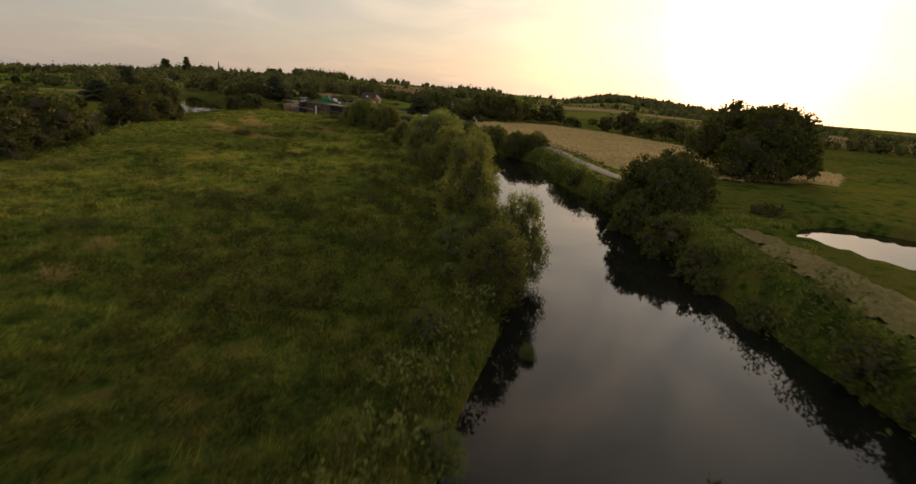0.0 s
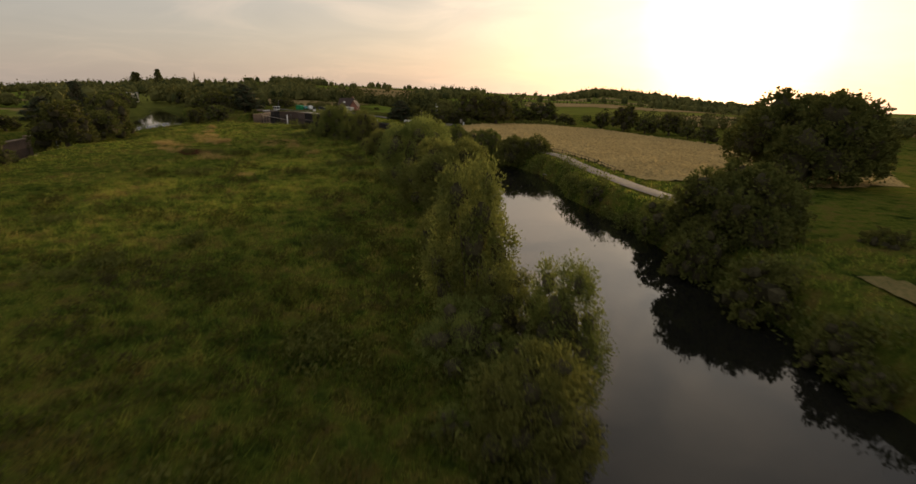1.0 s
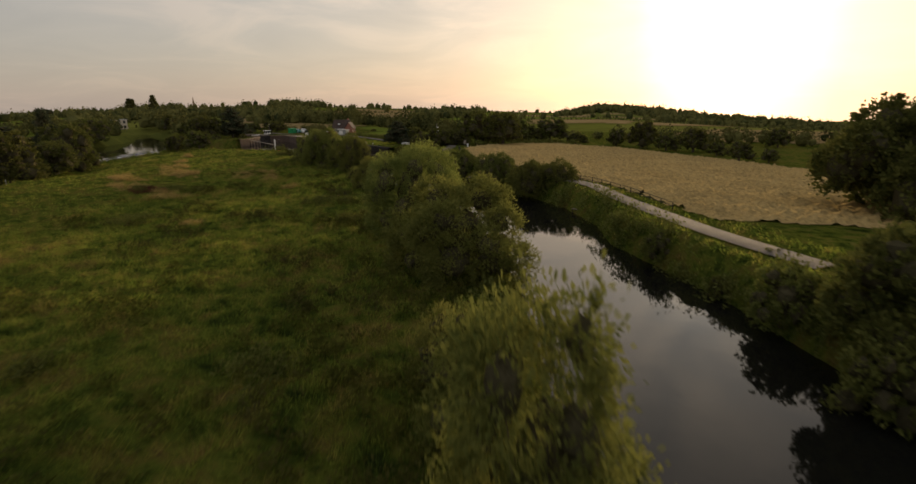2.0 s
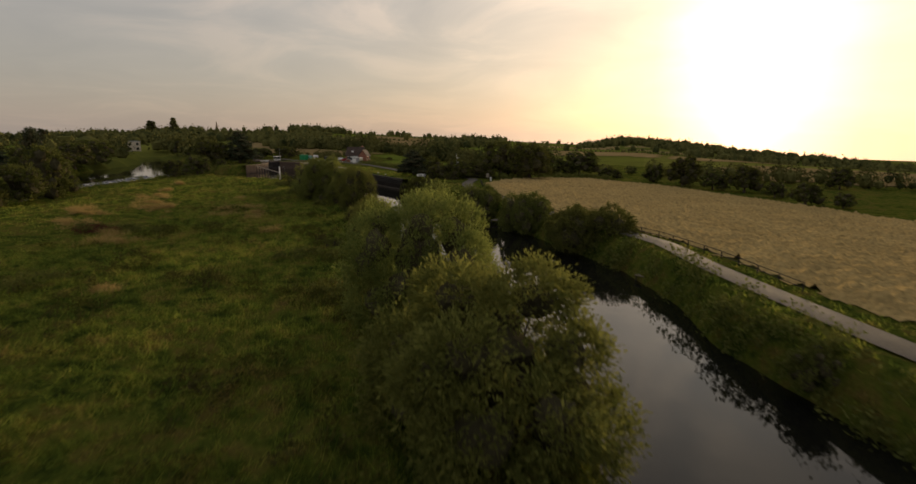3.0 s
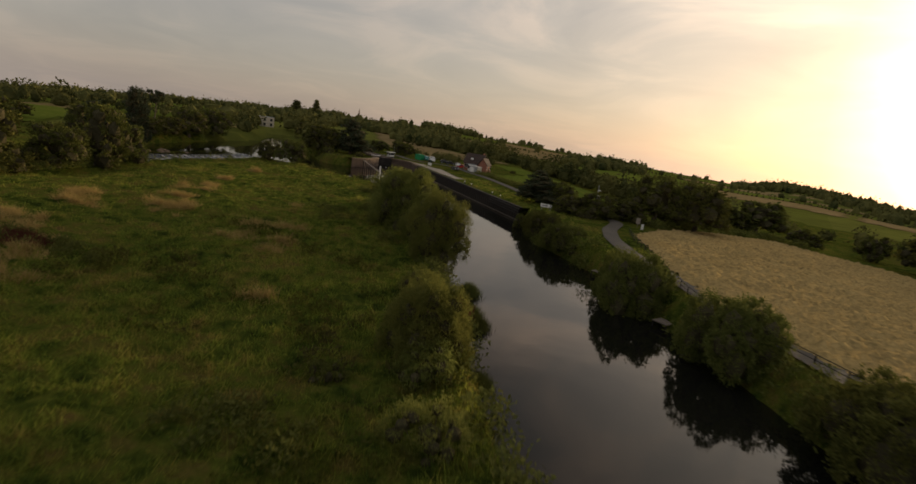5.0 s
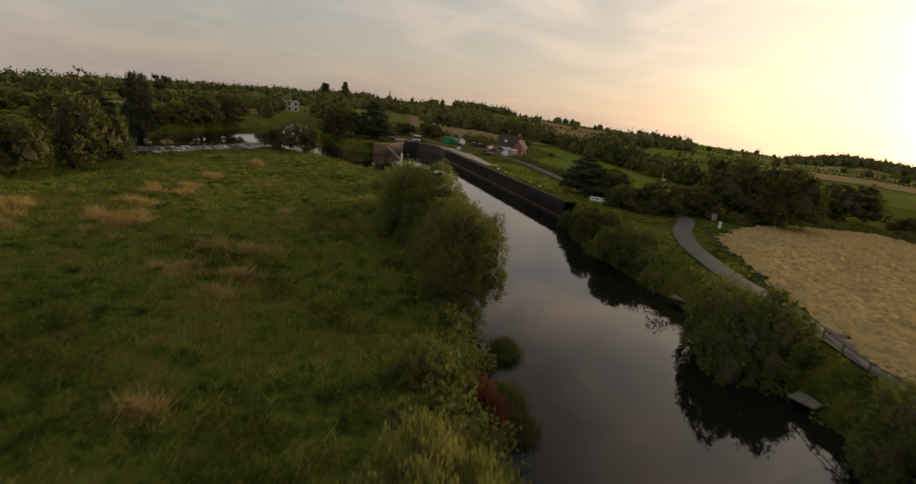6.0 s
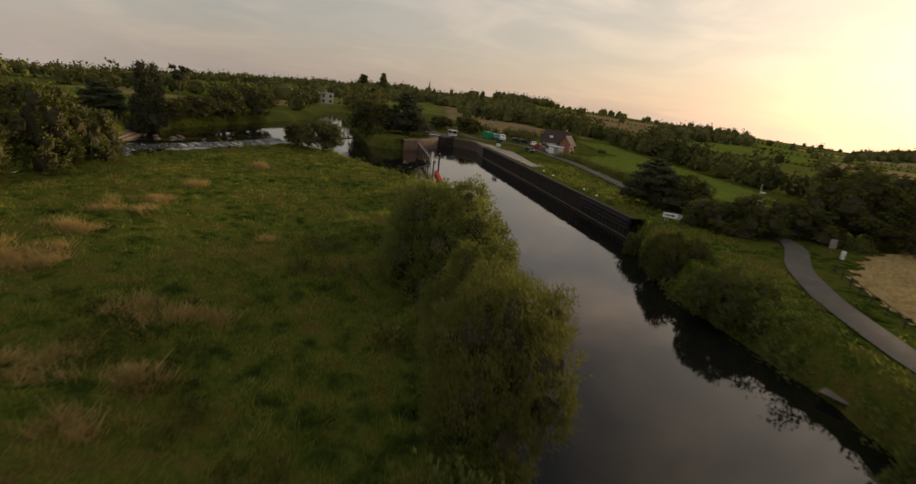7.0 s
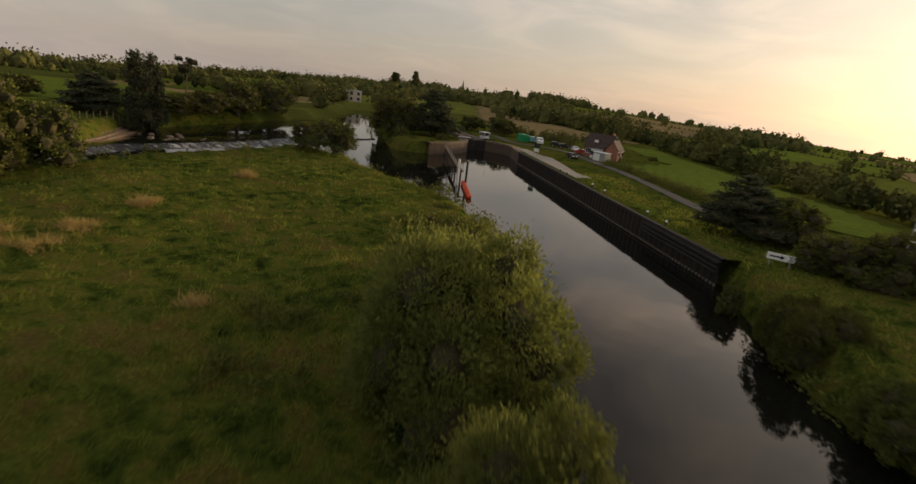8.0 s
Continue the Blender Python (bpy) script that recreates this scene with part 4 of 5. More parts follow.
def meadow_grass():
    rng = np.random.RandomState(8)
    V, F, base = [], [], 0
    # fine blades where the flight passes low, coarser tussocks over the rest of the island
    for n, box, per, blade, wide in ((33000, (-48, 6, 12, 165), 10, 0.58, 0.026), (26000, (-108, 0, 20, 206), 8, 0.46, 0.032)):
        cx, cy = rng.uniform(box[0], box[1], n), rng.uniform(box[2], box[3], n)
        keep = (poly_dist(ISLAND, cx, cy) < -0.5) & ((wide < 0.1) | (cx < -48) | (cy > 165)) & (rng.rand(n) < 0.45 + 0.55 * (waves(cx, cy, 31, 9) + 0.3 > 0))
        cx, cy = cx[keep], cy[keep]
        big = rng.uniform(0.5, 1.3, len(cx)) * (1 + 0.9 * waves(cx, cy, 33, 5) + 0.5 * waves(cx, cy, 34, 2))
        big = np.clip(big, 0.25, 2.2)
        x = np.repeat(cx, per) + rng.normal(0, 0.25, len(cx) * per) * np.repeat(big, per)
        y = np.repeat(cy, per) + rng.normal(0, 0.25, len(cx) * per) * np.repeat(big, per)
        h = rng.uniform(0.4, 1.0, len(x)) * blade * np.repeat(big, per)
        v, f = blades(rng, x, y, h, rng.uniform(0.5, 1.3, len(x)) * wide, 0.6)
        V.append(v)
        F.append(f + base)
        base += len(v)
    # long grass on the towpath bank and verges
    n = 48000
    x, y = rng.uniform(-50, 45, n), rng.uniform(12, 235, n)
    d = poly_dist(RIVER, x, y)
    keep = (d > 0.8) & (d < 10 + 6 * waves(x, y, 35, 12)) & (poly_dist(ISLAND, x, y) > 1) & (line_dist(LANE, x, y) > 1.5) & (poly_dist(HAY_STRIP, x, y) > 0.3) & (poly_dist(FIELD, x, y) > 0.2)
    x, y = x[keep], y[keep]
    x, y = np.repeat(x, 5) + rng.normal(0, 0.3, 5 * len(x)), np.repeat(y, 5) + rng.normal(0, 0.3, 5 * len(y))
    v, f = blades(rng, x, y, rng.uniform(0.15, 0.5, len(x)), rng.uniform(0.03, 0.09, len(x)), 0.5)
    V.append(v)
    F.append(f + base)
    tagged(new("meadow_grass", mesh_of("meadow_grass", np.concatenate(V), np.concatenate(F), M_grass)), "rough uneven green meadow grass in tussocks", "grass", kind="stuff")


meadow_grass()


def meadow_herbs():
    """Knee-high nettles, docks and meadowsweet in lumps, thickest near the bank."""
    rng = np.random.RandomState(14)
    n = 12000
    x, y = rng.uniform(-48, 3, n), rng.uniform(6, 130, n)
    thick = waves(x, y, 41, 13) + 0.6 * waves(x, y, 42, 4) + 0.9 * smooth(-34, -4, x) * smooth(75, 25, y) + 0.25 * smooth(-20, -8, x + 0.12 * (y - 60)) - 0.15
    ok = (poly_dist(ISLAND, x, y) < -0.8) & (thick > rng.uniform(-0.1, 0.55, n))
    x, y = x[ok], y[ok]
    r = rng.uniform(0.22, 0.55, len(x))
    z = height(x, y)
    lobes = np.stack([x, y, z + 0.12, r, r * rng.uniform(0.6, 1.3, len(x))], -1)
    q, f = leaf_cloud(rng, lobes, 9 * len(x), 3, 0.23, 0.1, 0.0, 0.1, 0.15)
    tagged(new("meadow_herbs", mesh_of("meadow_herbs", q, f, M_herb)), "knee-high nettles and docks growing through the meadow", "undergrowth", kind="stuff")


M_herb = leafage("meadow_herb_leaves", (0.045, 0.062, 0.012), (0.125, 0.135, 0.028), 0.2, spot=0.25, patch=0.4, dry=(0.085, 0.08, 0.03), dry_at=0.62)
meadow_herbs()
TUFTS = [(-54, 130, 2.6), (-41, 125, 2.2), (-37, 126.5, 1.5), (-36.4, 123.6, 0.9), (-40.3, 131.5, 1.2), (-28.8, 112.7, 1.1), (-55.2, 131.1, 2), (-60.3, 136.9, 2), (-48.7, 145.3, 0.9), (-66, 147, 1.8), (-69.2, 153.6, 1.8), (-76, 170, 1.6), (-65.9, 127.6, 3), (-63.9, 142.5, 2.4), (-43.5, 130, 1.8), (-39.5, 132, 1.2), (-51.5, 113.5, 3.2), (-43, 106, 2.4), (-56, 132.5, 2.2), (-61.6, 125.2, 2.6), (-25, 36, 0.7), (-23.1, 30, 0.7), (-31.2, 88.8, 1), (-57, 116, 3), (-47, 110, 2)]


def dry_grass():
    rng = np.random.RandomState(9)
    X, Y, Hh = [], [], []
    for x, y, r in TUFTS:
        for _ in range(int(4 * r) + 2):
            n = rng.randint(45, 110)
            cx, cy, w, k = x + rng.normal(0, r * 0.55), y + rng.normal(0, r * 0.35), rng.uniform(0.2, 0.5), rng.uniform(0.5, 1.1)
            X.append(cx + rng.normal(0, w, n))
            Y.append(cy + rng.normal(0, w, n))
            Hh.append(rng.uniform(0.4, 1.0, n) * k)
    X, Y, Hh = map(np.concatenate, (X, Y, Hh))
    V, F = blades(rng, X, Y, Hh, rng.uniform(0.015, 0.038, len(X)), 0.6)
    tagged(new("dry_grass", mesh_of("dry_grass", V, F, M_straw)), "pale dry straw-coloured grass tufts in the meadow", "grass", kind="stuff")


dry_grass()


# ---- the lock, its buildings and small things ----
M_steel = surface("rusty_sheet_piling", (0.016, 0.014, 0.013), (0.028, 0.024, 0.02), (0.045, 0.032, 0.022), scale=0.6, rough=0.7, metal=0.2, bump=0.3)
M_conc = surface("weathered_concrete", (0.27, 0.235, 0.19), (0.34, 0.3, 0.245), (0.19, 0.16, 0.13), scale=0.4, fine=14, bump=0.2)
M_brick = surface("old_lock_brick", (0.115, 0.08, 0.058), (0.16, 0.112, 0.082), (0.07, 0.052, 0.04), scale=0.8, fine=10, bump=0.4)
M_timber = surface("weathered_timber", (0.16, 0.13, 0.1), (0.22, 0.185, 0.145), (0.12, 0.1, 0.08), scale=1.5, fine=9, bump=0.4)
M_dark = surface("tarred_timber", (0.03, 0.026, 0.022), (0.05, 0.044, 0.038), scale=1.0, bump=0.3)
M_white = surface("white_paint", (0.75, 0.74, 0.71), (0.8, 0.8, 0.78), (0.6, 0.58, 0.54), scale=1.5, rough=0.5, bump=0.05, vary=0.03)
M_black = surface("black_paint", (0.02, 0.02, 0.02), (0.03, 0.03, 0.03), rough=0.5, bump=0.05)
M_roof = surface("clay_tile_roof", (0.065, 0.046, 0.038), (0.095, 0.066, 0.054), (0.045, 0.034, 0.028), scale=1.2, fine=6, bump=0.5)
M_redbrick = surface("red_house_brick", (0.27, 0.11, 0.075), (0.33, 0.15, 0.1), (0.2, 0.09, 0.06), scale=1.5, fine=8, bump=0.3)
M_glass = surface("window_glass", (0.03, 0.035, 0.04), (0.05, 0.055, 0.06), rough=0.08, bump=0.0, spec=0.6)
M_greenpaint = surface("green_tarpaulin", (0.02, 0.28, 0.1), (0.03, 0.34, 0.13), (0.02, 0.2, 0.08), rough=0.55, bump=0.1)
M_teal = surface("teal_car_paint", (0.05, 0.2, 0.19), (0.06, 0.22, 0.21), rough=0.25, bump=0.0, spec=0.6)
M_red = surface("red_car_paint", (0.4, 0.025, 0.025), (0.42, 0.03, 0.03), (0.3, 0.02, 0.02), rough=0.25, bump=0.0, spec=0.6)
M_carblack = surface("dark_car_paint", (0.02, 0.022, 0.026), (0.025, 0.027, 0.03), rough=0.2, bump=0.0, spec=0.6)
M_rubber = surface("tyre_rubber", (0.02, 0.02, 0.02), (0.03, 0.03, 0.03), rough=0.8)
M_float = surface("orange_float", (0.62, 0.07, 0.02), (0.68, 0.1, 0.03), (0.5, 0.05, 0.02), rough=0.45, bump=0.05)
M_grey = surface("grey_metal_sheet", (0.3, 0.31, 0.31), (0.36, 0.37, 0.37), (0.24, 0.24, 0.24), rough=0.5, metal=0.3, bump=0.1)
M_render = surface("pale_render", (0.7, 0.62, 0.5), (0.76, 0.68, 0.56), (0.46, 0.4, 0.32), scale=0.5, bump=0.1)
M_stone = surface("river_stone", (0.17, 0.12, 0.08), (0.25, 0.18, 0.12), (0.1, 0.08, 0.05), scale=0.8, fine=7, bump=0.6)


def box_bm(items, bevel=0.0):
    """Boxes (cx, cy, cz, sx, sy, sz) in one mesh."""
    bm = bmesh.new()
    for cx, cy, cz, sx, sy, sz in items:
        bmesh.ops.create_cube(bm, size=1.0, matrix=Matrix.LocRotScale((cx, cy, cz), None, (sx, sy, sz)))
    if bevel:
        bmesh.ops.bevel(bm, geom=bm.edges[:], offset=bevel, segments=1, affect="EDGES")
    return bm


def rod_bm(a, b, r, r2=None, n=8):
    bm = bmesh.new()
    a, b = Vector(a), Vector(b)
    rot = (b - a).to_track_quat("Z", "Y").to_matrix().to_4x4()
    bmesh.ops.create_cone(bm, cap_ends=True, segments=n, radius1=r, radius2=r if r2 is None else r2, depth=(b - a).length, matrix=Matrix.Translation((a + b) / 2) @ rot)
    return bm


def part(name, bm, mat, parent, label=""):
    me = bpy.data.meshes.new(name)
    bm.to_mesh(me)
    bm.free()
    me.materials.append(mat)
    ob = new(name, me)
    ob.parent = parent
    return tagged(ob, label)


def thing(name, x, y, z=None, turn=0.0, label="", category="", group="", kind=""):
    zz = float(height(x, y)) if z is None else z
    ob = tagged(new(name), label, category, group, kind)
    ob.matrix_basis = pose(x, y, zz, 0, 0, turn)
    return ob


def resample(line, step):
    P = np.array(line, float)
    seg = np.linalg.norm(np.diff(P, axis=0), axis=1)
    c = np.concatenate([[0], np.cumsum(seg)])
    t = np.linspace(0, c[-1], max(2, int(c[-1] / step) + 1))
    Q = np.stack([np.interp(t, c, P[:, 0]), np.interp(t, c, P[:, 1])], -1)
    T = np.gradient(Q, axis=0)
    T /= np.linalg.norm(T, axis=1)[:, None]
    return Q, np.stack([T[:, 1], -T[:, 0]], -1)


def profile_along(line, prof, step, wobble=None):
    """Sweep a list of (offset, z) along a line; positive offsets lie to the right of its run."""
    Q, N = resample(line, step)
    V = []
    for i in range(len(Q)):
        for o, z in prof:
            k = o + (wobble(i, z) if wobble else 0.0)
            V.append((Q[i, 0] + N[i, 0] * k, Q[i, 1] + N[i, 1] * k, z))
    m = len(prof)
    F = [(i * m + j, i * m + j + 1, (i + 1) * m + j + 1, (i + 1) * m + j) for i in range(len(Q) - 1) for j in range(m - 1)]
    return V, F


TOP = 0.95


def quay_wall():
    root = tagged(new("quay_wall"), "tall black steel sheet-pile quay wall with concrete capping", "wall", kind="structure")
    steel_line, brick_line = QUAY[:9], QUAY[8:]
    zig = lambda i, z: 0.16 if (i // 2) % 2 else -0.06
    V, F = profile_along(steel_line, [(0.0, -3.2), (0.0, TOP - 0.25)], 0.3, zig)
    new("sheet_piling", mesh_of("sheet_piling", V, F, M_steel)).parent = root
    V, F = profile_along(steel_line, [(-0.12, TOP - 0.3), (-0.12, TOP), (0.35, TOP + 0.02), (0.35, TOP - 0.4)], 1.0)
    new("capping", mesh_of("capping", V, F, M_steel)).parent = root
    V, F = profile_along(steel_line, [(-0.2, -1.75), (-0.2, -1.6), (-0.05, -1.58), (-0.05, -1.8)], 1.0)
    new("waling", mesh_of("waling", V, F, M_steel)).parent = root
    # pale stubs along the waterline
    Q, N = resample(steel_line, 0.62)
    stub = box_bm([(0, 0, 0, 0.2, 0.22, 0.24)], 0.03)
    first = part("fender_stub", stub, M_timber, root)
    for k in range(len(Q)):
        o = first if k == 0 else new("fender_stub", first.data)
        o.parent, o.location = root, (Q[k, 0] - 0.24 * N[k, 0], Q[k, 1] - 0.24 * N[k, 1], -1.62)
    V, F = profile_along(steel_line, [(0.4, TOP - 0.03), (2.6, TOP + 0.03), (5.0, TOP - 0.1), (6.5, TOP - 0.6)], 1.0)
    new("verge", mesh_of("verge", V, F, M_meadow, True)).parent = root
    for k, z in enumerate((0.5, 0.05, -0.4)):
        V, F = profile_along(steel_line[:4], [(-0.4, z - 0.09), (-0.4, z + 0.09), (-0.05, z + 0.1), (-0.05, z - 0.1)], 1.0)
        new("fender_rail", mesh_of("fender_rail", V, F, M_dark)).parent = root
    for line in (brick_line, WEST_WALL):
        V, F = profile_along(line, [(0.0, -3.2), (0.06, TOP - 0.3)], 0.6)
        new("brick_wing", mesh_of("brick_wing", V, F, M_brick)).parent = root
        V, F = profile_along(line, [(-0.12, TOP - 0.35), (-0.12, TOP + 0.05), (0.7, TOP + 0.06), (2.4, TOP - 0.1)], 0.6)
        new("coping", mesh_of("coping", V, F, M_stone)).parent = root
        V, F = profile_along(line, [(2.2, TOP - 0.08), (4.5, TOP - 0.05), (6.5, TOP - 0.6)], 0.6)
        new("verge", mesh_of("verge", V, F, M_meadow, True)).parent = root
    return root


quay_wall()


def lock_chamber():
    root = tagged(new("lock_chamber"), "brick lock chamber walls with stone coping", "lock", kind="structure")
    for line in ([(-108.3, 275.7), (-88, 256.5)], [(-91.7, 252.8), (-112, 272)]):
        V, F = profile_along(line, [(0.0, -3), (0.0, TOP + 0.2), (1.4, TOP + 0.22), (2.2, TOP - 0.3)], 2.0)
        new("chamber_wall", mesh_of("chamber_wall", V, F, M_brick)).parent = root


lock_chamber()


def lock_gate(a, b, label):
    a, b = Vector(a), Vector(b)
    c, L = (a + b) / 2, (b - a).length
    turn = math.degrees(math.atan2(b.y - a.y, b.x - a.x))
    g = thing("lock_gate", c.x, c.y, 0.0, turn, label, "lock gate", "lock gates")
    for sx in (-1, 1):
        part("gate_leaf", box_bm([(sx * L / 4, 0, -1.0, L / 2 - 0.06, 0.35, 3.7)], 0.03), M_dark, g)
        part("balance_beam", box_bm([(sx * (L / 2 + 0.9), 0.3, 1.4, 3.4, 0.26, 0.28)], 0.04), M_white if sx > 0 else M_dark, g)
    part("footwalk", box_bm([(0, -0.35, 0.9, L, 0.6, 0.08)]), M_timber, g)
    for k in range(7):
        x = -L / 2 + L * k / 6
        part("railing_post", rod_bm((x, -0.65, 0.9), (x, -0.65, 1.85), 0.025), M_grey, g)
    for z in (1.4, 1.85):
        part("railing", rod_bm((-L / 2, -0.65, z), (L / 2, -0.65, z), 0.025), M_grey, g)
    return g


lock_gate((-88, 256.5), (-91.7, 252.8), "closed dark timber lock gates with a railed footwalk")
lock_gate((-108.3, 275.7), (-112, 272), "closed upper timber lock gates with a footwalk")


def hut():
    h = thing("control_hut", -91.0, 261.5, 1.1, -30, "small white lock control hut with wide windows", "hut")
    part("wall", box_bm([(0, 0, 0.5, 3.0, 2.4, 1.0)], 0.02), M_white, h)
    for x, y in ((-1.45, -1.15), (1.45, -1.15), (-1.45, 1.15), (1.45, 1.15), (0, -1.15), (0, 1.15)):
        part("corner_post", box_bm([(x, y, 1.6, 0.1, 0.1, 1.2)]), M_white, h)
    for y in (-1.12, 1.12):
        part("window", box_bm([(0, y, 1.6, 2.85, 0.03, 1.2)]), M_glass, h)
    for x in (-1.42, 1.42):
        part("window", box_bm([(x, 0, 1.6, 0.03, 2.2, 1.2)]), M_glass, h)
    part("roof", box_bm([(0, 0, 2.3, 3.8, 3.2, 0.22)], 0.04), M_white, h, "flat white overhanging roof")
    part("aerial", rod_bm((1.2, 1.0, 2.3), (1.2, 1.0, 6.5), 0.04), M_grey, h)
    h.matrix_basis = h.matrix_basis @ Matrix.Scale(0.72, 4)


hut()


def house():
    h = thing("lock_house", -57.6, 260, None, -4, "red brick lock keeper's house with a tiled gable roof", "house")
    W, D, E, R = 6.4, 5.4, 2.7, 5.6
    part("wall", box_bm([(0, 0, E / 2 - 0.3, W, D, E + 0.6)], 0.02), M_redbrick, h)
    for x in (-W / 2 + 0.15, W / 2 - 0.15):
        bm = bmesh.new()
        v = [bm.verts.new((x + o, y, z)) for o in (-0.15, 0.15) for y, z in ((-D / 2, E), (D / 2, E), (0, R - 0.1))]
        for f in ((0, 1, 2), (5, 4, 3), (0, 3, 4, 1), (1, 4, 5, 2), (2, 5, 3, 0)):
            bm.faces.new([v[i] for i in f])
        part("gable", bm, M_redbrick, h)
    for sy in (-1, 1):
        bm = bmesh.new()
        y0, z0 = sy * (D / 2 + 0.45), E - 0.35
        v = [bm.verts.new(p) for p in ((-W / 2 - 0.35, y0, z0), (W / 2 + 0.35, y0, z0), (W / 2 + 0.35, 0, R), (-W / 2 - 0.35, 0, R), (-W / 2 - 0.35, y0, z0 + 0.18), (W / 2 + 0.35, y0, z0 + 0.18), (W / 2 + 0.35, 0, R + 0.2), (-W / 2 - 0.35, 0, R + 0.2))]
        for f in ((0, 1, 2, 3), (4, 5, 6, 7), (0, 1, 5, 4), (1, 2, 6, 5), (2, 3, 7, 6), (3, 0, 4, 7)):
            bm.faces.new([v[i] for i in f])
        roof = part("roof", bm, M_roof, h)
        for k in range(9):
            f = (k + 0.5) / 9
            part("tile_course", box_bm([(0, y0 * (1 - f), z0 + (R - z0) * f + 0.2, W + 0.7, 0.1, 0.05)]), M_roof, h)
    part("chimney", box_bm([(W / 2 - 0.7, 0.4, R + 0.2, 0.6, 0.5, 1.0)], 0.03), M_redbrick, h)
    # wing with its gable to the front
    part("wing_wall", box_bm([(W / 2 + 0.6, -0.9, 1.2, 3.0, 4.6, 3.0)], 0.02), M_redbrick, h)
    bm = bmesh.new()
    v = [bm.verts.new((W / 2 + 0.6 + x, y, z)) for y in (-3.2, 1.4) for x, z in ((-1.5, 2.7), (1.5, 2.7), (0, 4.6))]
    for f in ((0, 1, 2), (5, 4, 3), (0, 3, 4, 1)):
        bm.faces.new([v[i] for i in f])
    part("wing_gable", bm, M_redbrick, h)
    for sx in (-1, 1):
        bm = bmesh.new()
        v = [bm.verts.new((W / 2 + 0.6 + x, y, z)) for y in (-3.5, 1.4) for x, z in ((sx * 1.8, 2.3), (0, 4.65), (0, 4.8), (sx * 1.8, 2.45))]
        for f in ((0, 1, 2, 3), (7, 6, 5, 4), (0, 4, 5, 1), (1, 5, 6, 2), (2, 6, 7, 3), (3, 7, 4, 0)):
            bm.faces.new([v[i] for i in f])
        part("wing_roof", bm, M_roof, h)
    # dormer on the slope, porch and windows on the front
    part("dormer", box_bm([(-0.6, -1.6, R - 1.6, 1.3, 1.3, 1.0)], 0.03), M_roof, h)
    part("dormer_window", box_bm([(-0.6, -2.27, R - 1.55, 1.0, 0.06, 0.6)]), M_white, h)
    part("porch", box_bm([(0.3, -D / 2 - 0.8, 1.1, 2.6, 1.6, 2.2)], 0.03), M_white, h, "white lean-to porch")
    part("porch_roof", box_bm([(0.3, -D / 2 - 0.8, 2.27, 2.9, 1.9, 0.14)], 0.03), M_grey, h)
    for x, z in ((-0.5, 1.3), (1.0, 1.3)):
        w = part("window", box_bm([(x, -D / 2 - 1.62, z, 0.9, 0.05, 1.0)]), M_glass, h)
    for x in (-2.3, -1.3):
        w = part("window", box_bm([(x, -D / 2 - 0.03, 1.6, 1.1, 0.06, 1.3)]), M_white, h)
        part("pane", box_bm([(x - 0.26, -D / 2 - 0.08, 1.6, 0.44, 0.03, 1.1), (x + 0.26, -D / 2 - 0.08, 1.6, 0.44, 0.03, 1.1)]), M_glass, w)
    for y, z in ((-2.2, 1.6), (0.6, 1.6)):
        w = part("window", box_bm([(W / 2 + 2.13, y, z, 0.06, 1.0, 1.2)]), M_white, h)
        part("pane", box_bm([(W / 2 + 2.18, y - 0.23, z, 0.03, 0.38, 1.0), (W / 2 + 2.18, y + 0.23, z, 0.03, 0.38, 1.0)]), M_glass, w)


house()


def shed():
    g = thing("garage_shed", -55.2, 252.6, None, -20, "low grey sheet-metal garage beside the house", "shed")
    part("wall", box_bm([(0, 0, 0.9, 3.4, 2.4, 2.0)], 0.03), M_grey, g)
    part("roof", box_bm([(0, 0, 1.97, 3.7, 2.7, 0.12)], 0.03), M_white, g, "pale flat roof")
    part("garage_door", box_bm([(-0.6, -1.23, 0.85, 1.7, 0.06, 1.6)], 0.01), M_white, g)


shed()


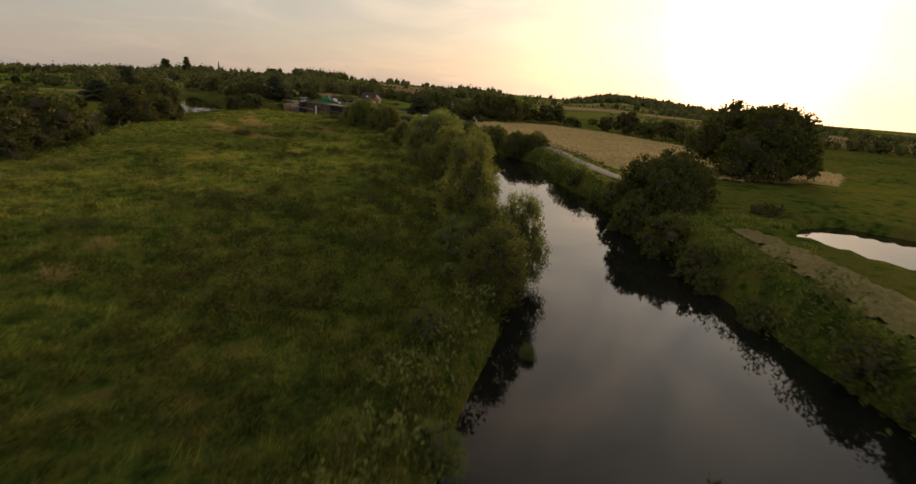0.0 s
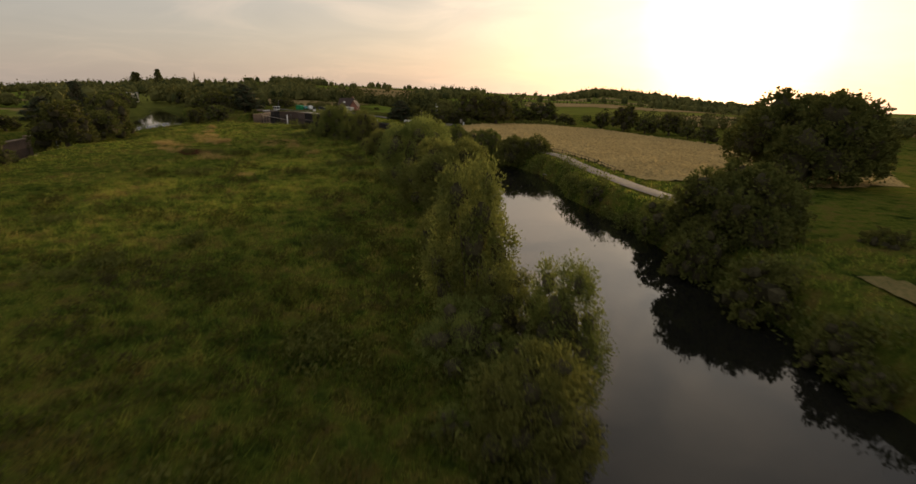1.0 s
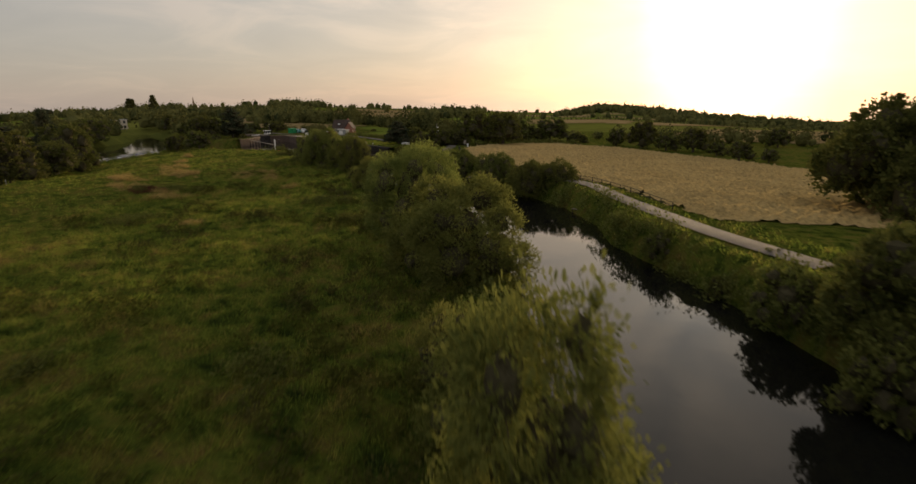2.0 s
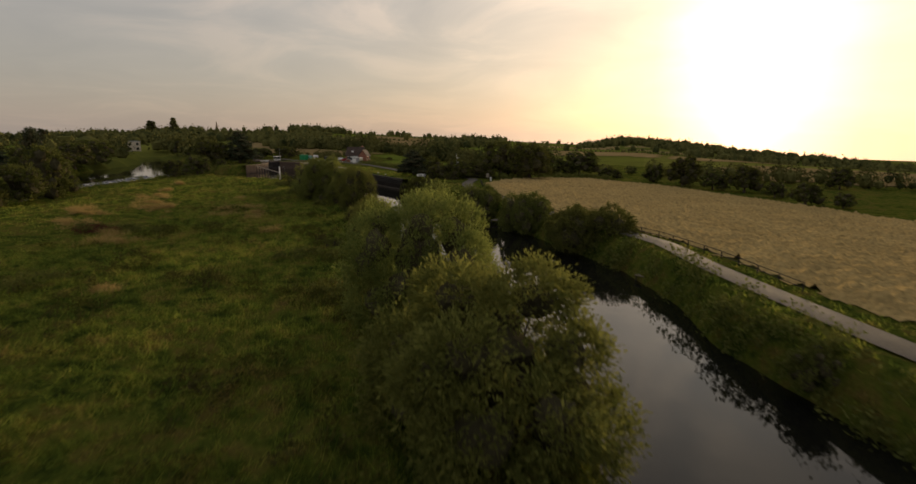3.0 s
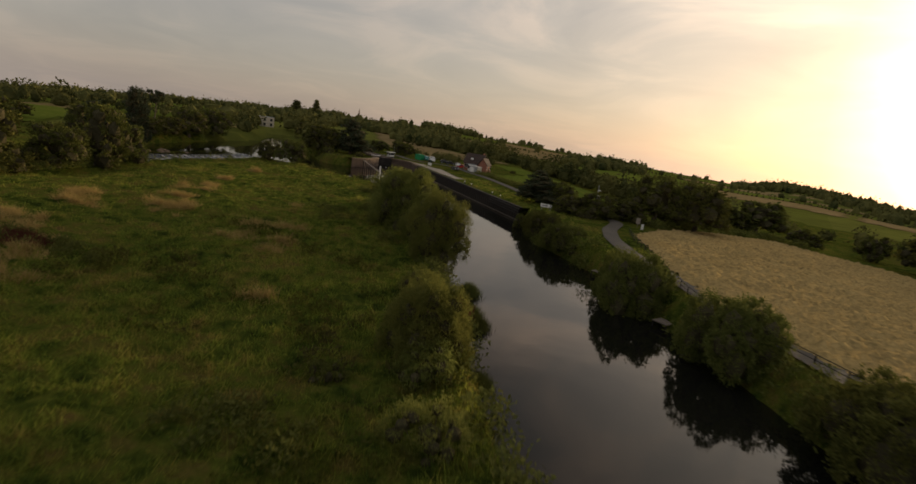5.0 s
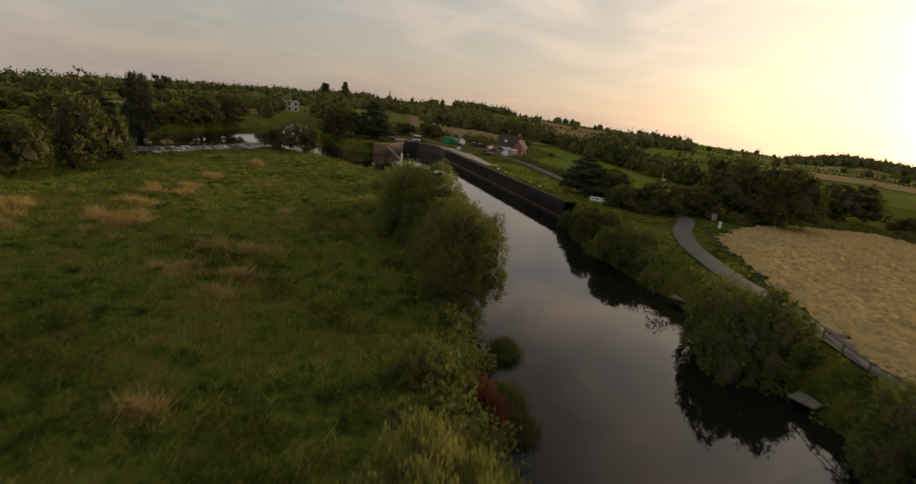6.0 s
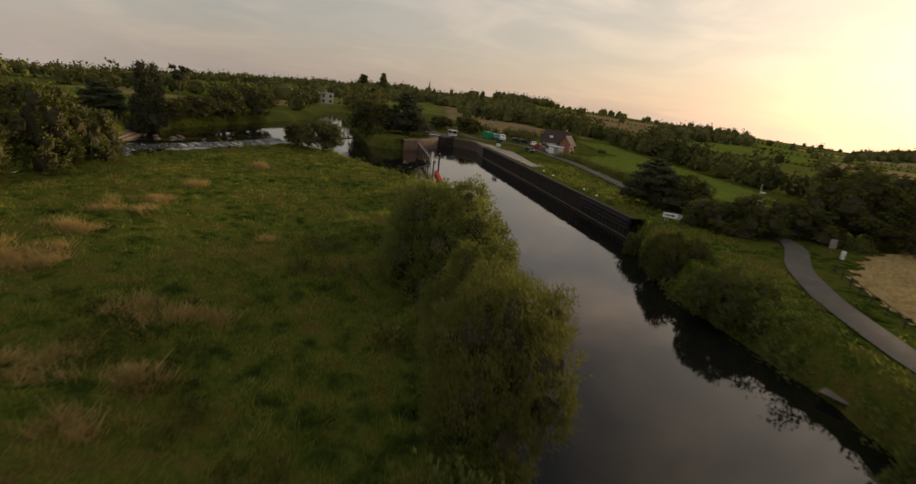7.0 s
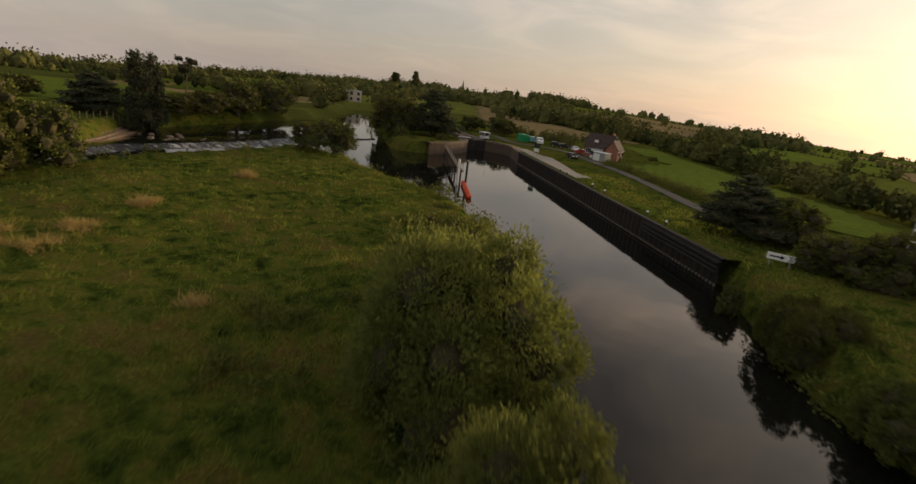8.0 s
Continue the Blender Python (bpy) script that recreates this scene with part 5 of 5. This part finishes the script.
def vehicle(name, x, y, turn, mat, L, W, Hh, van, label, category):
    c = thing(name, x, y, None, turn, label, category, "parked vehicles")
    bm = bmesh.new()
    if van:
        side = [(-L / 2, 0.3), (L / 2, 0.3), (L / 2, 0.95), (L / 2 - 0.75, 1.15), (L / 2 - 1.35, Hh - 0.05), (-L / 2 + 0.1, Hh), (-L / 2, 1.2)]
    else:
        side = [(-L / 2, 0.3), (L / 2, 0.3), (L / 2, 0.72), (L / 2 - 1.1, 0.92), (L / 2 - 1.75, Hh), (-L / 2 + 0.8, Hh), (-L / 2 + 0.1, 0.98)]
    rings = []
    for yy, k in ((-W / 2, 0.94), (-W / 2 + 0.12, 1.0), (W / 2 - 0.12, 1.0), (W / 2, 0.94)):
        rings.append([bm.verts.new((px * (0.985 if k < 1 else 1), yy, 0.3 + (pz - 0.3) * k)) for px, pz in side])
    for a, b in zip(rings[:-1], rings[1:]):
        for i in range(len(side)):
            j = (i + 1) % len(side)
            bm.faces.new((a[i], a[j], b[j], b[i]))
    bm.faces.new(rings[0][::-1])
    bm.faces.new(rings[-1])
    part("body", bm, mat, c)
    if van:
        part("windscreen", box_bm([(L / 2 - 1.02, 0, Hh - 0.5, 0.08, W - 0.3, 0.62)]), M_glass, c)
        for sy in (-1, 1):
            part("side_window", box_bm([(L / 2 - 1.7, sy * (W / 2 - 0.01), Hh - 0.5, 0.8, 0.05, 0.5)]), M_glass, c)
    else:
        part("windscreen", box_bm([(L / 2 - 1.42, 0, Hh - 0.28, 0.1, W - 0.3, 0.4)]), M_glass, c)
        part("rear_window", box_bm([(-L / 2 + 0.45, 0, Hh - 0.25, 0.12, W - 0.35, 0.35)]), M_glass, c)
        for sy in (-1, 1):
            part("side_window", box_bm([(-0.25, sy * (W / 2 - 0.005), Hh - 0.25, L * 0.42, 0.05, 0.34)]), M_glass, c)
    for sx in (-1, 1):
        for sy in (-1, 1):
            w = part("wheel", rod_bm((sx * L * 0.31, sy * (W / 2 - 0.2), 0.32), (sx * L * 0.31, sy * (W / 2 + 0.02), 0.32), 0.32, n=14), M_rubber, c)
            part("rim", rod_bm((sx * L * 0.31, sy * (W / 2), 0.32), (sx * L * 0.31, sy * (W / 2 + 0.03), 0.32), 0.19, n=10), M_grey, w)
    for sy in (-1, 1):
        part("headlight", box_bm([(L / 2 - 0.02, sy * (W / 2 - 0.3), 0.68, 0.06, 0.32, 0.14)]), M_white, c)
    return c


vehicle("van", -78.2, 271.5, -62, M_white, 4.2, 1.7, 1.8, True, "white panel van parked by the lock", "van")
vehicle("van", -81.2, 273.0, -62, M_teal, 4.0, 1.65, 1.7, True, "teal van parked beside the green shed", "van")
vehicle("car", -66.0, 266.8, -60, M_white, 3.6, 1.6, 1.35, False, "white hatchback parked by the house", "car")
vehicle("car", -62.8, 261.2, 165, M_red, 3.5, 1.6, 1.35, False, "red hatchback parked by the house", "car")
vehicle("car", -60.6, 247.2, -50, M_carblack, 3.4, 1.55, 1.3, False, "dark car parked on the lane verge", "car")
vehicle("car", -73.0, 271.5, 20, M_carblack, 3.6, 1.6, 1.35, False, "dark car parked beside a hedge", "car")
vehicle("car", -70.2, 270.0, 25, M_carblack, 3.6, 1.6, 1.35, False, "dark car parked beside a hedge", "car")


def green_shed():
    g = thing("green_shed", -83.6, 272.0, None, -25, "bright green tarpaulin-covered work shed", "shed")
    part("wall", box_bm([(0, 0, 1.0, 2.9, 2.2, 2.0)], 0.05), M_greenpaint, g)
    part("roof", box_bm([(0, 0, 2.06, 3.1, 2.4, 0.12)], 0.05), M_greenpaint, g)
    for k in range(6):
        part("rib", box_bm([(-1.4 + 0.56 * k, -1.13, 1.0, 0.07, 0.06, 1.95)]), M_greenpaint, g)


green_shed()


def slab(name, poly, mat, lift, label, category, z=None):
    bm = bmesh.new()
    top = [bm.verts.new((x, y, (float(height(x, y)) if z is None else z) + lift)) for x, y in poly]
    low = [bm.verts.new((v.co.x, v.co.y, v.co.z - 0.6)) for v in top]
    bm.faces.new(top)
    n = len(poly)
    for i in range(n):
        bm.faces.new((top[i], low[i], low[(i + 1) % n], top[(i + 1) % n]))
    me = bpy.data.meshes.new(name)
    bm.normal_update()
    bm.to_mesh(me)
    bm.free()
    me.materials.append(mat)
    return tagged(new(name, me), label, category, kind="structure")


slab("pavement", [(-76.0, 250.0), (-73.2, 250.5), (-66.3, 242.2), (-62.8, 240), (-57, 231), (-51.4, 222), (-47.8, 219), (-49.6, 215.6), (-54.6, 222), (-67.2, 238.2), (-73.6, 247)], M_conc, 0.0, "pale concrete hardstanding beside the lock wall", "pavement", TOP + 0.12)


def bollard(x, y):
    b = thing("bollard", x, y, TOP - 0.05, 0, "black mooring bollard with a white cap", "bollard", "mooring bollards")
    part("post", rod_bm((0, 0, 0), (0, 0, 0.42), 0.12, 0.1, 10), M_black, b)
    part("cap", rod_bm((0, 0, 0.42), (0, 0, 0.62), 0.16, 0.12, 10), M_white, b, "white painted cap")
    return b


B = bollard(-45.0, 209.3)
for x, y in ((-42.0, 205.3), (-34.0, 194.9), (-31.2, 190.9), (-54.4, 221.4), (-52.2, 218.6)):
    copy_thing(B, pose(x, y, TOP - 0.05))


def signal():
    g = thing("lock_signal", -66.8, 240.0, TOP + 0.1, -25, "boxed lock signal frame with pale boards on posts", "signal")
    for x in (-0.6, 0.6):
        part("post", rod_bm((x, 0, 0), (x, 0, 2.4), 0.05), M_grey, g)
    part("board", box_bm([(0, 0, 1.2, 1.6, 0.08, 0.7)], 0.01), M_white, g)
    part("signal_box", box_bm([(0, 0, 2.1, 1.5, 0.35, 0.75)], 0.03), M_black, g)
    part("lens", rod_bm((0.35, -0.18, 2.1), (0.35, -0.24, 2.1), 0.12, n=12), M_greenpaint, g, "unlit green lens")


signal()


def arrow_sign():
    g = thing("direction_sign", -20.2, 182.2, None, -4, "white board with a black arrow and chevrons on posts", "sign")
    top = 1.75
    for x in (-0.8, 0.8):
        part("post", rod_bm((x, 0.06, -0.3), (x, 0.06, top - 0.9), 0.05), M_grey, g)
    part("board", box_bm([(0, 0, top - 0.75, 2.2, 0.06, 0.62)], 0.01), M_white, g)
    z = top - 0.75
    part("arrow", box_bm([(-0.45, -0.04, z, 0.9, 0.02, 0.12)]), M_black, g)
    bm = bmesh.new()
    v = [bm.verts.new(p) for p in ((0.0, -0.05, z + 0.22), (0.32, -0.05, z), (0.0, -0.05, z - 0.22))]
    bm.faces.new(v)
    part("arrow_head", bm, M_black, g)
    for k in range(3):
        x = 0.55 + k * 0.2
        bm = bmesh.new()
        v = [bm.verts.new(p) for p in ((x, -0.05, z + 0.3), (x + 0.1, -0.05, z + 0.3), (x + 0.3, -0.05, z), (x + 0.1, -0.05, z - 0.3), (x, -0.05, z - 0.3), (x + 0.2, -0.05, z))]
        bm.faces.new(v)
        part("chevron", bm, M_black, g)


arrow_sign()


def lane_gate():
    g = thing("field_gate", -7.6, 187.0, None, 25, "dark closed timber bar gate across the lane", "gate")
    for x in (-1.6, 1.6):
        part("gate_post", rod_bm((x, 0, -0.3), (x, 0, 1.35), 0.09), M_dark, g)
    for z in (0.3, 0.55, 0.8, 1.1):
        part("bar", box_bm([(0, 0, z, 3.1, 0.05, 0.1)], 0.01), M_dark, g)
    part("brace", rod_bm((-1.5, 0.03, 0.3), (1.5, 0.03, 1.1), 0.035), M_dark, g)
    b = thing("waste_bin", -2.8, 180.6, None, 10, "white litter bin on the verge", "bin")
    part("body", rod_bm((0, 0, 0), (0, 0, 0.8), 0.2, 0.22, 12), M_white, b)
    part("lid", rod_bm((0, 0, 0.8), (0, 0, 0.88), 0.25, 0.2, 12), M_white, b)
    n = thing("notice_board", -3.6, 182.3, None, 15, "pale leaning notice board beside the gate", "sign")
    part("post", rod_bm((0, 0, -0.3), (0, 0, 1.7), 0.05), M_timber, n)
    part("panel", box_bm([(0, -0.06, 1.2, 0.7, 0.05, 1.0)], 0.01), M_conc, n)


lane_gate()


def jetty(x, y, turn, steps, z=-1.25):
    """Timber platform on the water with steps cut up the bank along its +x."""
    g = thing("fishing_platform", x, y, z, turn, "small timber fishing platform with steps up the bank", "platform", "fishing platforms")
    for k in range(7):
        part("deck_plank", box_bm([(-0.75 + 0.22 * k, 0, 0, 0.2, 1.5, 0.06)], 0.008), M_timber, g)
    for sx in (-0.7, 0.5):
        for sy in (-0.65, 0.65):
            part("leg", rod_bm((sx, sy, -1.8), (sx, sy, -0.03), 0.06), M_dark, g)
    for k in range(steps):
        part("step", box_bm([(1.0 + 0.42 * k, 0, 0.1 + 0.2 * k, 0.16, 1.3, 0.16)], 0.015), M_timber, g)
    return g


J = jetty(*JETTIES[0], 8)
for x, y, r in JETTIES[1:]:
    copy_thing(J, pose(x, y, -1.25, 0, 0, r))


def field_fence():
    line = [(20.0, 90), (18.4, 99.5), (16.0, 108.5), (8.2, 121), (0.6, 134.6), (-2.2, 150.6), (-4.4, 163), (-5.0, 172)]
    g = tagged(new("field_fence"), "low dark weathered post and rail fence along the field", "fence", kind="structure")
    Q, N = resample(line, 2.4)
    post = None
    prev = None
    for x, y in Q:
        z = float(height(x, y))
        if post is None:
            post = part("post", box_bm([(0, 0, 0.26, 0.08, 0.08, 1.1)], 0.01), M_dark, g)
            post.location = (x, y, z)
        else:
            o = new("post", post.data)
            o.parent, o.location = g, (x, y, z)
        if prev:
            for h in (0.4, 0.78):
                part("rail", rod_bm((prev[0], prev[1], prev[2] + h), (x, y, z + h), 0.03, n=5), M_dark, g)
        prev = (x, y, z)


field_fence()


def guide_walkway():
    a, b = Vector((-87.0, 234, 0)), Vector((-65.2, 203.2, 0))
    L = (b - a).length
    turn = math.degrees(math.atan2(b.y - a.y, b.x - a.x))
    g = thing("guide_walkway", a.x, a.y, 0.0, turn, "narrow railed walkway on piles leading to the lock", "walkway")
    part("deck", box_bm([(L / 2, 0, 0.5, L, 0.7, 0.1)], 0.02), M_timber, g)
    for k in range(9):
        x = L * k / 8
        part("pile", rod_bm((x, 0, -3), (x, 0, 0.5), 0.14), M_dark, g)
        for sy in (-0.33, 0.33):
            part("railing_post", rod_bm((x, sy, 0.6), (x, sy, 1.65), 0.022), M_dark, g)
    for sy in (-0.33, 0.33):
        for z in (1.1, 1.65):
            part("railing", rod_bm((0, sy, z), (L, sy, z), 0.022), M_dark, g)
    part("brace", rod_bm((L - 0.2, 0.5, 0.4), (L - 3.0, -3.5, -1.7), 0.08), M_timber, g)
    for k, (x, y) in enumerate(((-65.0, 202.0), (-64.0, 203.0))):
        p = thing("mooring_pile", x, y, -3, 0, "tall steel mooring pile at the walkway end", "pile", "mooring piles")
        part("shaft", rod_bm((0, 0, 0), (0, 0, 5.4 - k * 0.2), 0.17 if k else 0.19, n=12), M_white if k == 0 else M_dark, p)
        part("cap", rod_bm((0, 0, 5.4 - k * 0.2), (0, 0, 5.5 - k * 0.2), 0.2, 0.1, 12), M_grey, p)
    f = thing("float_boom", -64.6, 203.4, WATER, 0, "line of round red-orange floats moored to a pile", "floats")
    for k in range(10):
        bm = bmesh.new()
        bmesh.ops.create_icosphere(bm, subdivisions=2, radius=0.42, matrix=Matrix.LocRotScale((0.7 * k, -1.05 * k, 0.3), None, (1, 1, 0.95)))
        part("float", bm, M_float, f)


guide_walkway()


def white_building():
    g = thing("apartment_block", -221, 355, None, -40, "pale flat-roofed modern block with large windows", "building")
    part("wall", box_bm([(0, 0, 2.4, 10.5, 7, 6.4)], 0.05), M_render, g)
    part("roof", box_bm([(0, 0, 5.75, 10.9, 7.4, 0.3)], 0.05), M_grey, g)
    for z in (1.4, 4.2):
        for x in (-3.9, -1.3, 1.3, 3.9):
            part("window", box_bm([(x, -3.52, z, 1.2, 0.1, 1.5)]), M_glass, g)
        for y in (-2, 1.8):
            part("window", box_bm([(5.27, y, z, 0.1, 1.3, 1.5)]), M_glass, g)


white_building()


def church():
    g = thing("church_spire", -500, 965, None, 0, "distant church tower with a slender spire", "church")
    part("tower", box_bm([(0, 0, 3, 5, 5, 14)], 0.2), M_stone, g)
    part("spire", rod_bm((0, 0, 9.8), (0, 0, 25), 2.4, 0.15, 8), M_stone, g)


church()


# ---- weir ----
def weir_material():
    m, t, out = material("weir_foam")
    p = place(t)
    st = node(t, "ShaderNodeMapping", {"Vector": p, "Rotation": (0, 0, radians(-60)), "Scale": (0.5, 2.2, 1.0)}).outputs[0]
    n1 = node(t, "ShaderNodeTexNoise", {"Vector": st, "Scale": 0.35, "Detail": 6.0, "Roughness": 0.75}).outputs[0]
    k = ramp(t, n1, [(0.54, (0, 0, 0)), (0.68, (1, 1, 1))])
    nrm = node(t, "ShaderNodeBump", {"Height": n1, "Strength": 0.8, "Distance": 0.4}).outputs[0]
    col = mixc(t, k, (0.012, 0.013, 0.012), (0.5, 0.49, 0.46))
    rough = maths(t, "ADD", maths(t, "MULTIPLY", k, 0.6), 0.12)
    s = node(t, "ShaderNodeBsdfPrincipled", {"Base Color": col, "Roughness": rough, "Normal": nrm, "IOR": 1.33})
    t.links.new(s.outputs[0], out.inputs[0])
    return m


def weir():
    g = tagged(new("weir"), "rippling river weir with streaks of white water and stone steps", "weir", kind="structure")
    M_foam = weir_material()
    crest = [(-105, 160), (-108, 166), (-110.6, 173.4), (-110.2, 180), (-109.4, 188), (-110, 197), (-112.5, 210)]
    V, F = profile_along(crest, [(7.0, WATER + 0.05), (3.0, WATER + 0.12), (1.2, WATER + 0.22), (0.6, WATER + 0.5), (-0.6, WATER + 0.56), (-5, WATER + 0.4), (-11, WATER + 0.05)], 0.8, None)
    rng = np.random.RandomState(4)
    V = [(x + rng.normal(0, 0.08), y + rng.normal(0, 0.08), z + abs(rng.normal(0, 0.04))) for x, y, z in V]
    me = mesh_of("rapids", V, F, [M_water, M_foam], True)
    me.polygons.foreach_set("material_index", [1 if 1 <= k % 6 <= 3 else 0 for k in range(len(F))])
    new("rapids", me).parent = g
    for k in range(3):
        line = [(-110.5 - k * 1.1, 165.5), (-117.5 - k * 1.1, 175), (-128 - k * 1.1, 186 - k * 0.3)]
        z = -1.45 + 0.36 * k
        V, F = profile_along(line, [(0.5, -2.2), (0.5, z), (-0.5, z + 0.03), (-0.8, z - 0.6)], 1.2)
        V = [(x + rng.normal(0, 0.07), y + rng.normal(0, 0.07), zz + rng.normal(0, 0.03)) for x, y, zz in V]
        new("stone_step", mesh_of("stone_step", V, F, M_stone)).parent = g


weir()


def boulders():
    rng = np.random.RandomState(12)
    for k in range(14):
        x, y = -123 + rng.uniform(-3, 9) , 186 + rng.uniform(-2, 9)
        bm = bmesh.new()
        bmesh.ops.create_icosphere(bm, subdivisions=2, radius=rng.uniform(0.3, 0.7))
        for v in bm.verts:
            v.co *= 1 + 0.25 * noise.noise(v.co * 2.0 + Vector((k * 3.1, 0, 0)))
            v.co.z *= 0.6
        o = part("boulder", bm, M_stone, None)
        o.location = (x, y, max(float(height(x, y)), WATER) + 0.1)
        tagged(o, "pale rounded boulder at the weir edge", "boulder", "boulders")


boulders()


# ---- reeds, posts and other small things ----
def reed_clump(x, y, r, h, seed, mat=None, z=WATER, label="dark green reed clump standing in the water"):
    rng = np.random.RandomState(seed)
    n = int(1300 * r)
    px, py = rng.normal(0, r * 0.4, n), rng.normal(0, r * 0.4, n)
    hh = rng.uniform(0.5, 1.0, n) * h * np.exp(-0.5 * (px ** 2 + py ** 2) / (r * 0.8) ** 2)
    a = rng.uniform(0, 6.283, n)
    sx = np.stack([np.cos(a), np.sin(a), np.zeros(n)], -1) * 0.035
    p = np.stack([px, py, np.full(n, -0.6)], -1)
    tip = np.stack([px + rng.normal(0, 0.15, n) * h, py + rng.normal(0, 0.15, n) * h, hh], -1)
    V = np.stack([p - sx, p + sx, tip], 1).reshape(-1, 3)
    o = tagged(new("reed_clump", mesh_of("reed_clump", V, np.arange(3 * n).reshape(-1, 3), mat or M_alder)), label, "reeds", "reed clumps")
    o.location = (x, y, z)


for i, (x, y, r, h) in enumerate(((-18.9, 130.3, 1.2, 1.5), (-17.3, 124.8, 1.5, 1.4), (-15.8, 122.6, 1.2, 1.3), (5.0, 28.6, 0.45, 1.0), (-19.6, 127.5, 1.0, 1.2), (-13.0, 113.5, 1.0, 1.2))):
    reed_clump(x, y, r, h, 60 + i)


M_dock = leafage("rusty_dock", (0.07, 0.03, 0.02), (0.15, 0.06, 0.04), 0.25, spot=0.3)
for i, (x, y, r, h) in enumerate(((-17.6, 121.0, 1.5, 1.1), (-18.3, 122.6, 1.1, 1.0), (-50.2, 111.6, 2.0, 0.9), (-48.4, 112.2, 1.4, 0.8), (-52.2, 112.4, 1.3, 0.8))):
    reed_clump(x, y, r, h, 80 + i, M_dock, max(float(height(x, y)), WATER), "patch of rusty red-brown dock in the grass")


def river_boom():
    a, b = Vector((-112.3, 227.7, WATER + 0.1)), Vector((-111.9, 239.1, WATER + 0.1))
    g = tagged(new("river_boom"), "thin dark safety boom strung across the weir stream", "boom")
    part("cable", rod_bm(a, b, 0.05), M_dark, g)
    for k in range(12):
        p = a.lerp(b, (k + 0.5) / 12)
        part("float", rod_bm(p - (b - a) * 0.02, p + (b - a) * 0.02, 0.16), M_dark, g)


river_boom()


def drift_branch():
    b = thing("drift_branch", 11.6, 19.6, WATER, 25, "dark broken branch drifting on the water", "branch")
    for k, (p, q, r) in enumerate((((-0.6, 0, 0.02), (0.6, 0.1, 0.08), 0.06), ((0.0, 0.05, 0.05), (0.35, 0.5, 0.2), 0.035), ((-0.2, 0.02, 0.04), (0.05, -0.45, 0.16), 0.03))):
        part("bough" if k == 0 else "twig", rod_bm(p, q, r, r * 0.5, 7), M_bark, b)


drift_branch()


def sluice_wall():
    g = tagged(new("sluice_wall"), "dark brick retaining wall with posts and a pale rail above the weir stream", "wall", kind="structure")
    line = [(-97.5, 118), (-100.6, 127), (-103.6, 136)]
    V, F = profile_along(line, [(0.9, -3.0), (0.9, 0.15), (0.2, 0.2), (-1.6, 0.1)], 1.0)
    new("brick_face", mesh_of("brick_face", V, F, M_brick)).parent = g
    V, F = profile_along(line, [(1.0, 0.1), (1.0, 0.32), (0.4, 0.34), (0.4, 0.1)], 1.0)
    new("coping", mesh_of("coping", V, F, M_stone)).parent = g
    part("end_pier", box_bm([(-103.2, 137, -0.6, 1.0, 1.0, 3.0)], 0.05), M_stone, g)
    for a, b in (((-103, 137.5, 0.9), (-99.5, 141, -0.4)), ((-99.5, 141, -0.4), (-99.5, 141, -1.8))):
        part("rail", rod_bm(a, b, 0.07), M_white, g)


sluice_wall()


def lamp_post():
    g = thing("lamp_post", -11.5, 184.5, None, 0, "slim grey pole with small white lamps above the hedge", "post")
    part("pole", rod_bm((0, 0, -0.3), (0, 0, 6.2), 0.08, 0.05, 10), M_grey, g)
    for z in (4.2, 5.2):
        part("lamp", box_bm([(0.25, -0.1, z, 0.5, 0.16, 0.16)], 0.02), M_white, g)


lamp_post()


def bank_posts():
    g = tagged(new("bank_fence"), "row of weathered wooden posts above the weir bank", "fence", kind="structure")
    Q, N = resample([(-119, 166), (-124, 174), (-129, 185)], 1.5)
    for x, y in Q:
        p = part("post", rod_bm((0, 0, -0.4), (0, 0, 1.2), 0.08, 0.07, 7), M_timber, g)
        p.location = (x, y, float(height(x, y)))


bank_posts()


def moored_boat():
    b = thing("moored_boat", -246, 452, WATER + 2.0, 20, "white cabin boat moored on the far river", "boat")
    bm = bmesh.new()
    L, W = 12.0, 3.2
    deck = [bm.verts.new((x, y, 1.0)) for x, y in ((-L / 2, -W / 2), (L * 0.3, -W / 2), (L / 2, 0), (L * 0.3, W / 2), (-L / 2, W / 2))]
    keel = [bm.verts.new((x * 0.9, y * 0.7, -0.4)) for x, y in ((-L / 2, -W / 2), (L * 0.3, -W / 2), (L / 2, 0), (L * 0.3, W / 2), (-L / 2, W / 2))]
    bm.faces.new(deck)
    for i in range(5):
        bm.faces.new((deck[i], keel[i], keel[(i + 1) % 5], deck[(i + 1) % 5]))
    part("hull", bm, M_white, b)
    part("cabin", box_bm([(-0.8, 0, 1.6, 6.0, 2.4, 1.3)], 0.12), M_white, b)
    part("window", box_bm([(-0.8, -1.22, 1.7, 4.6, 0.06, 0.5)]), M_glass, b)


moored_boat()
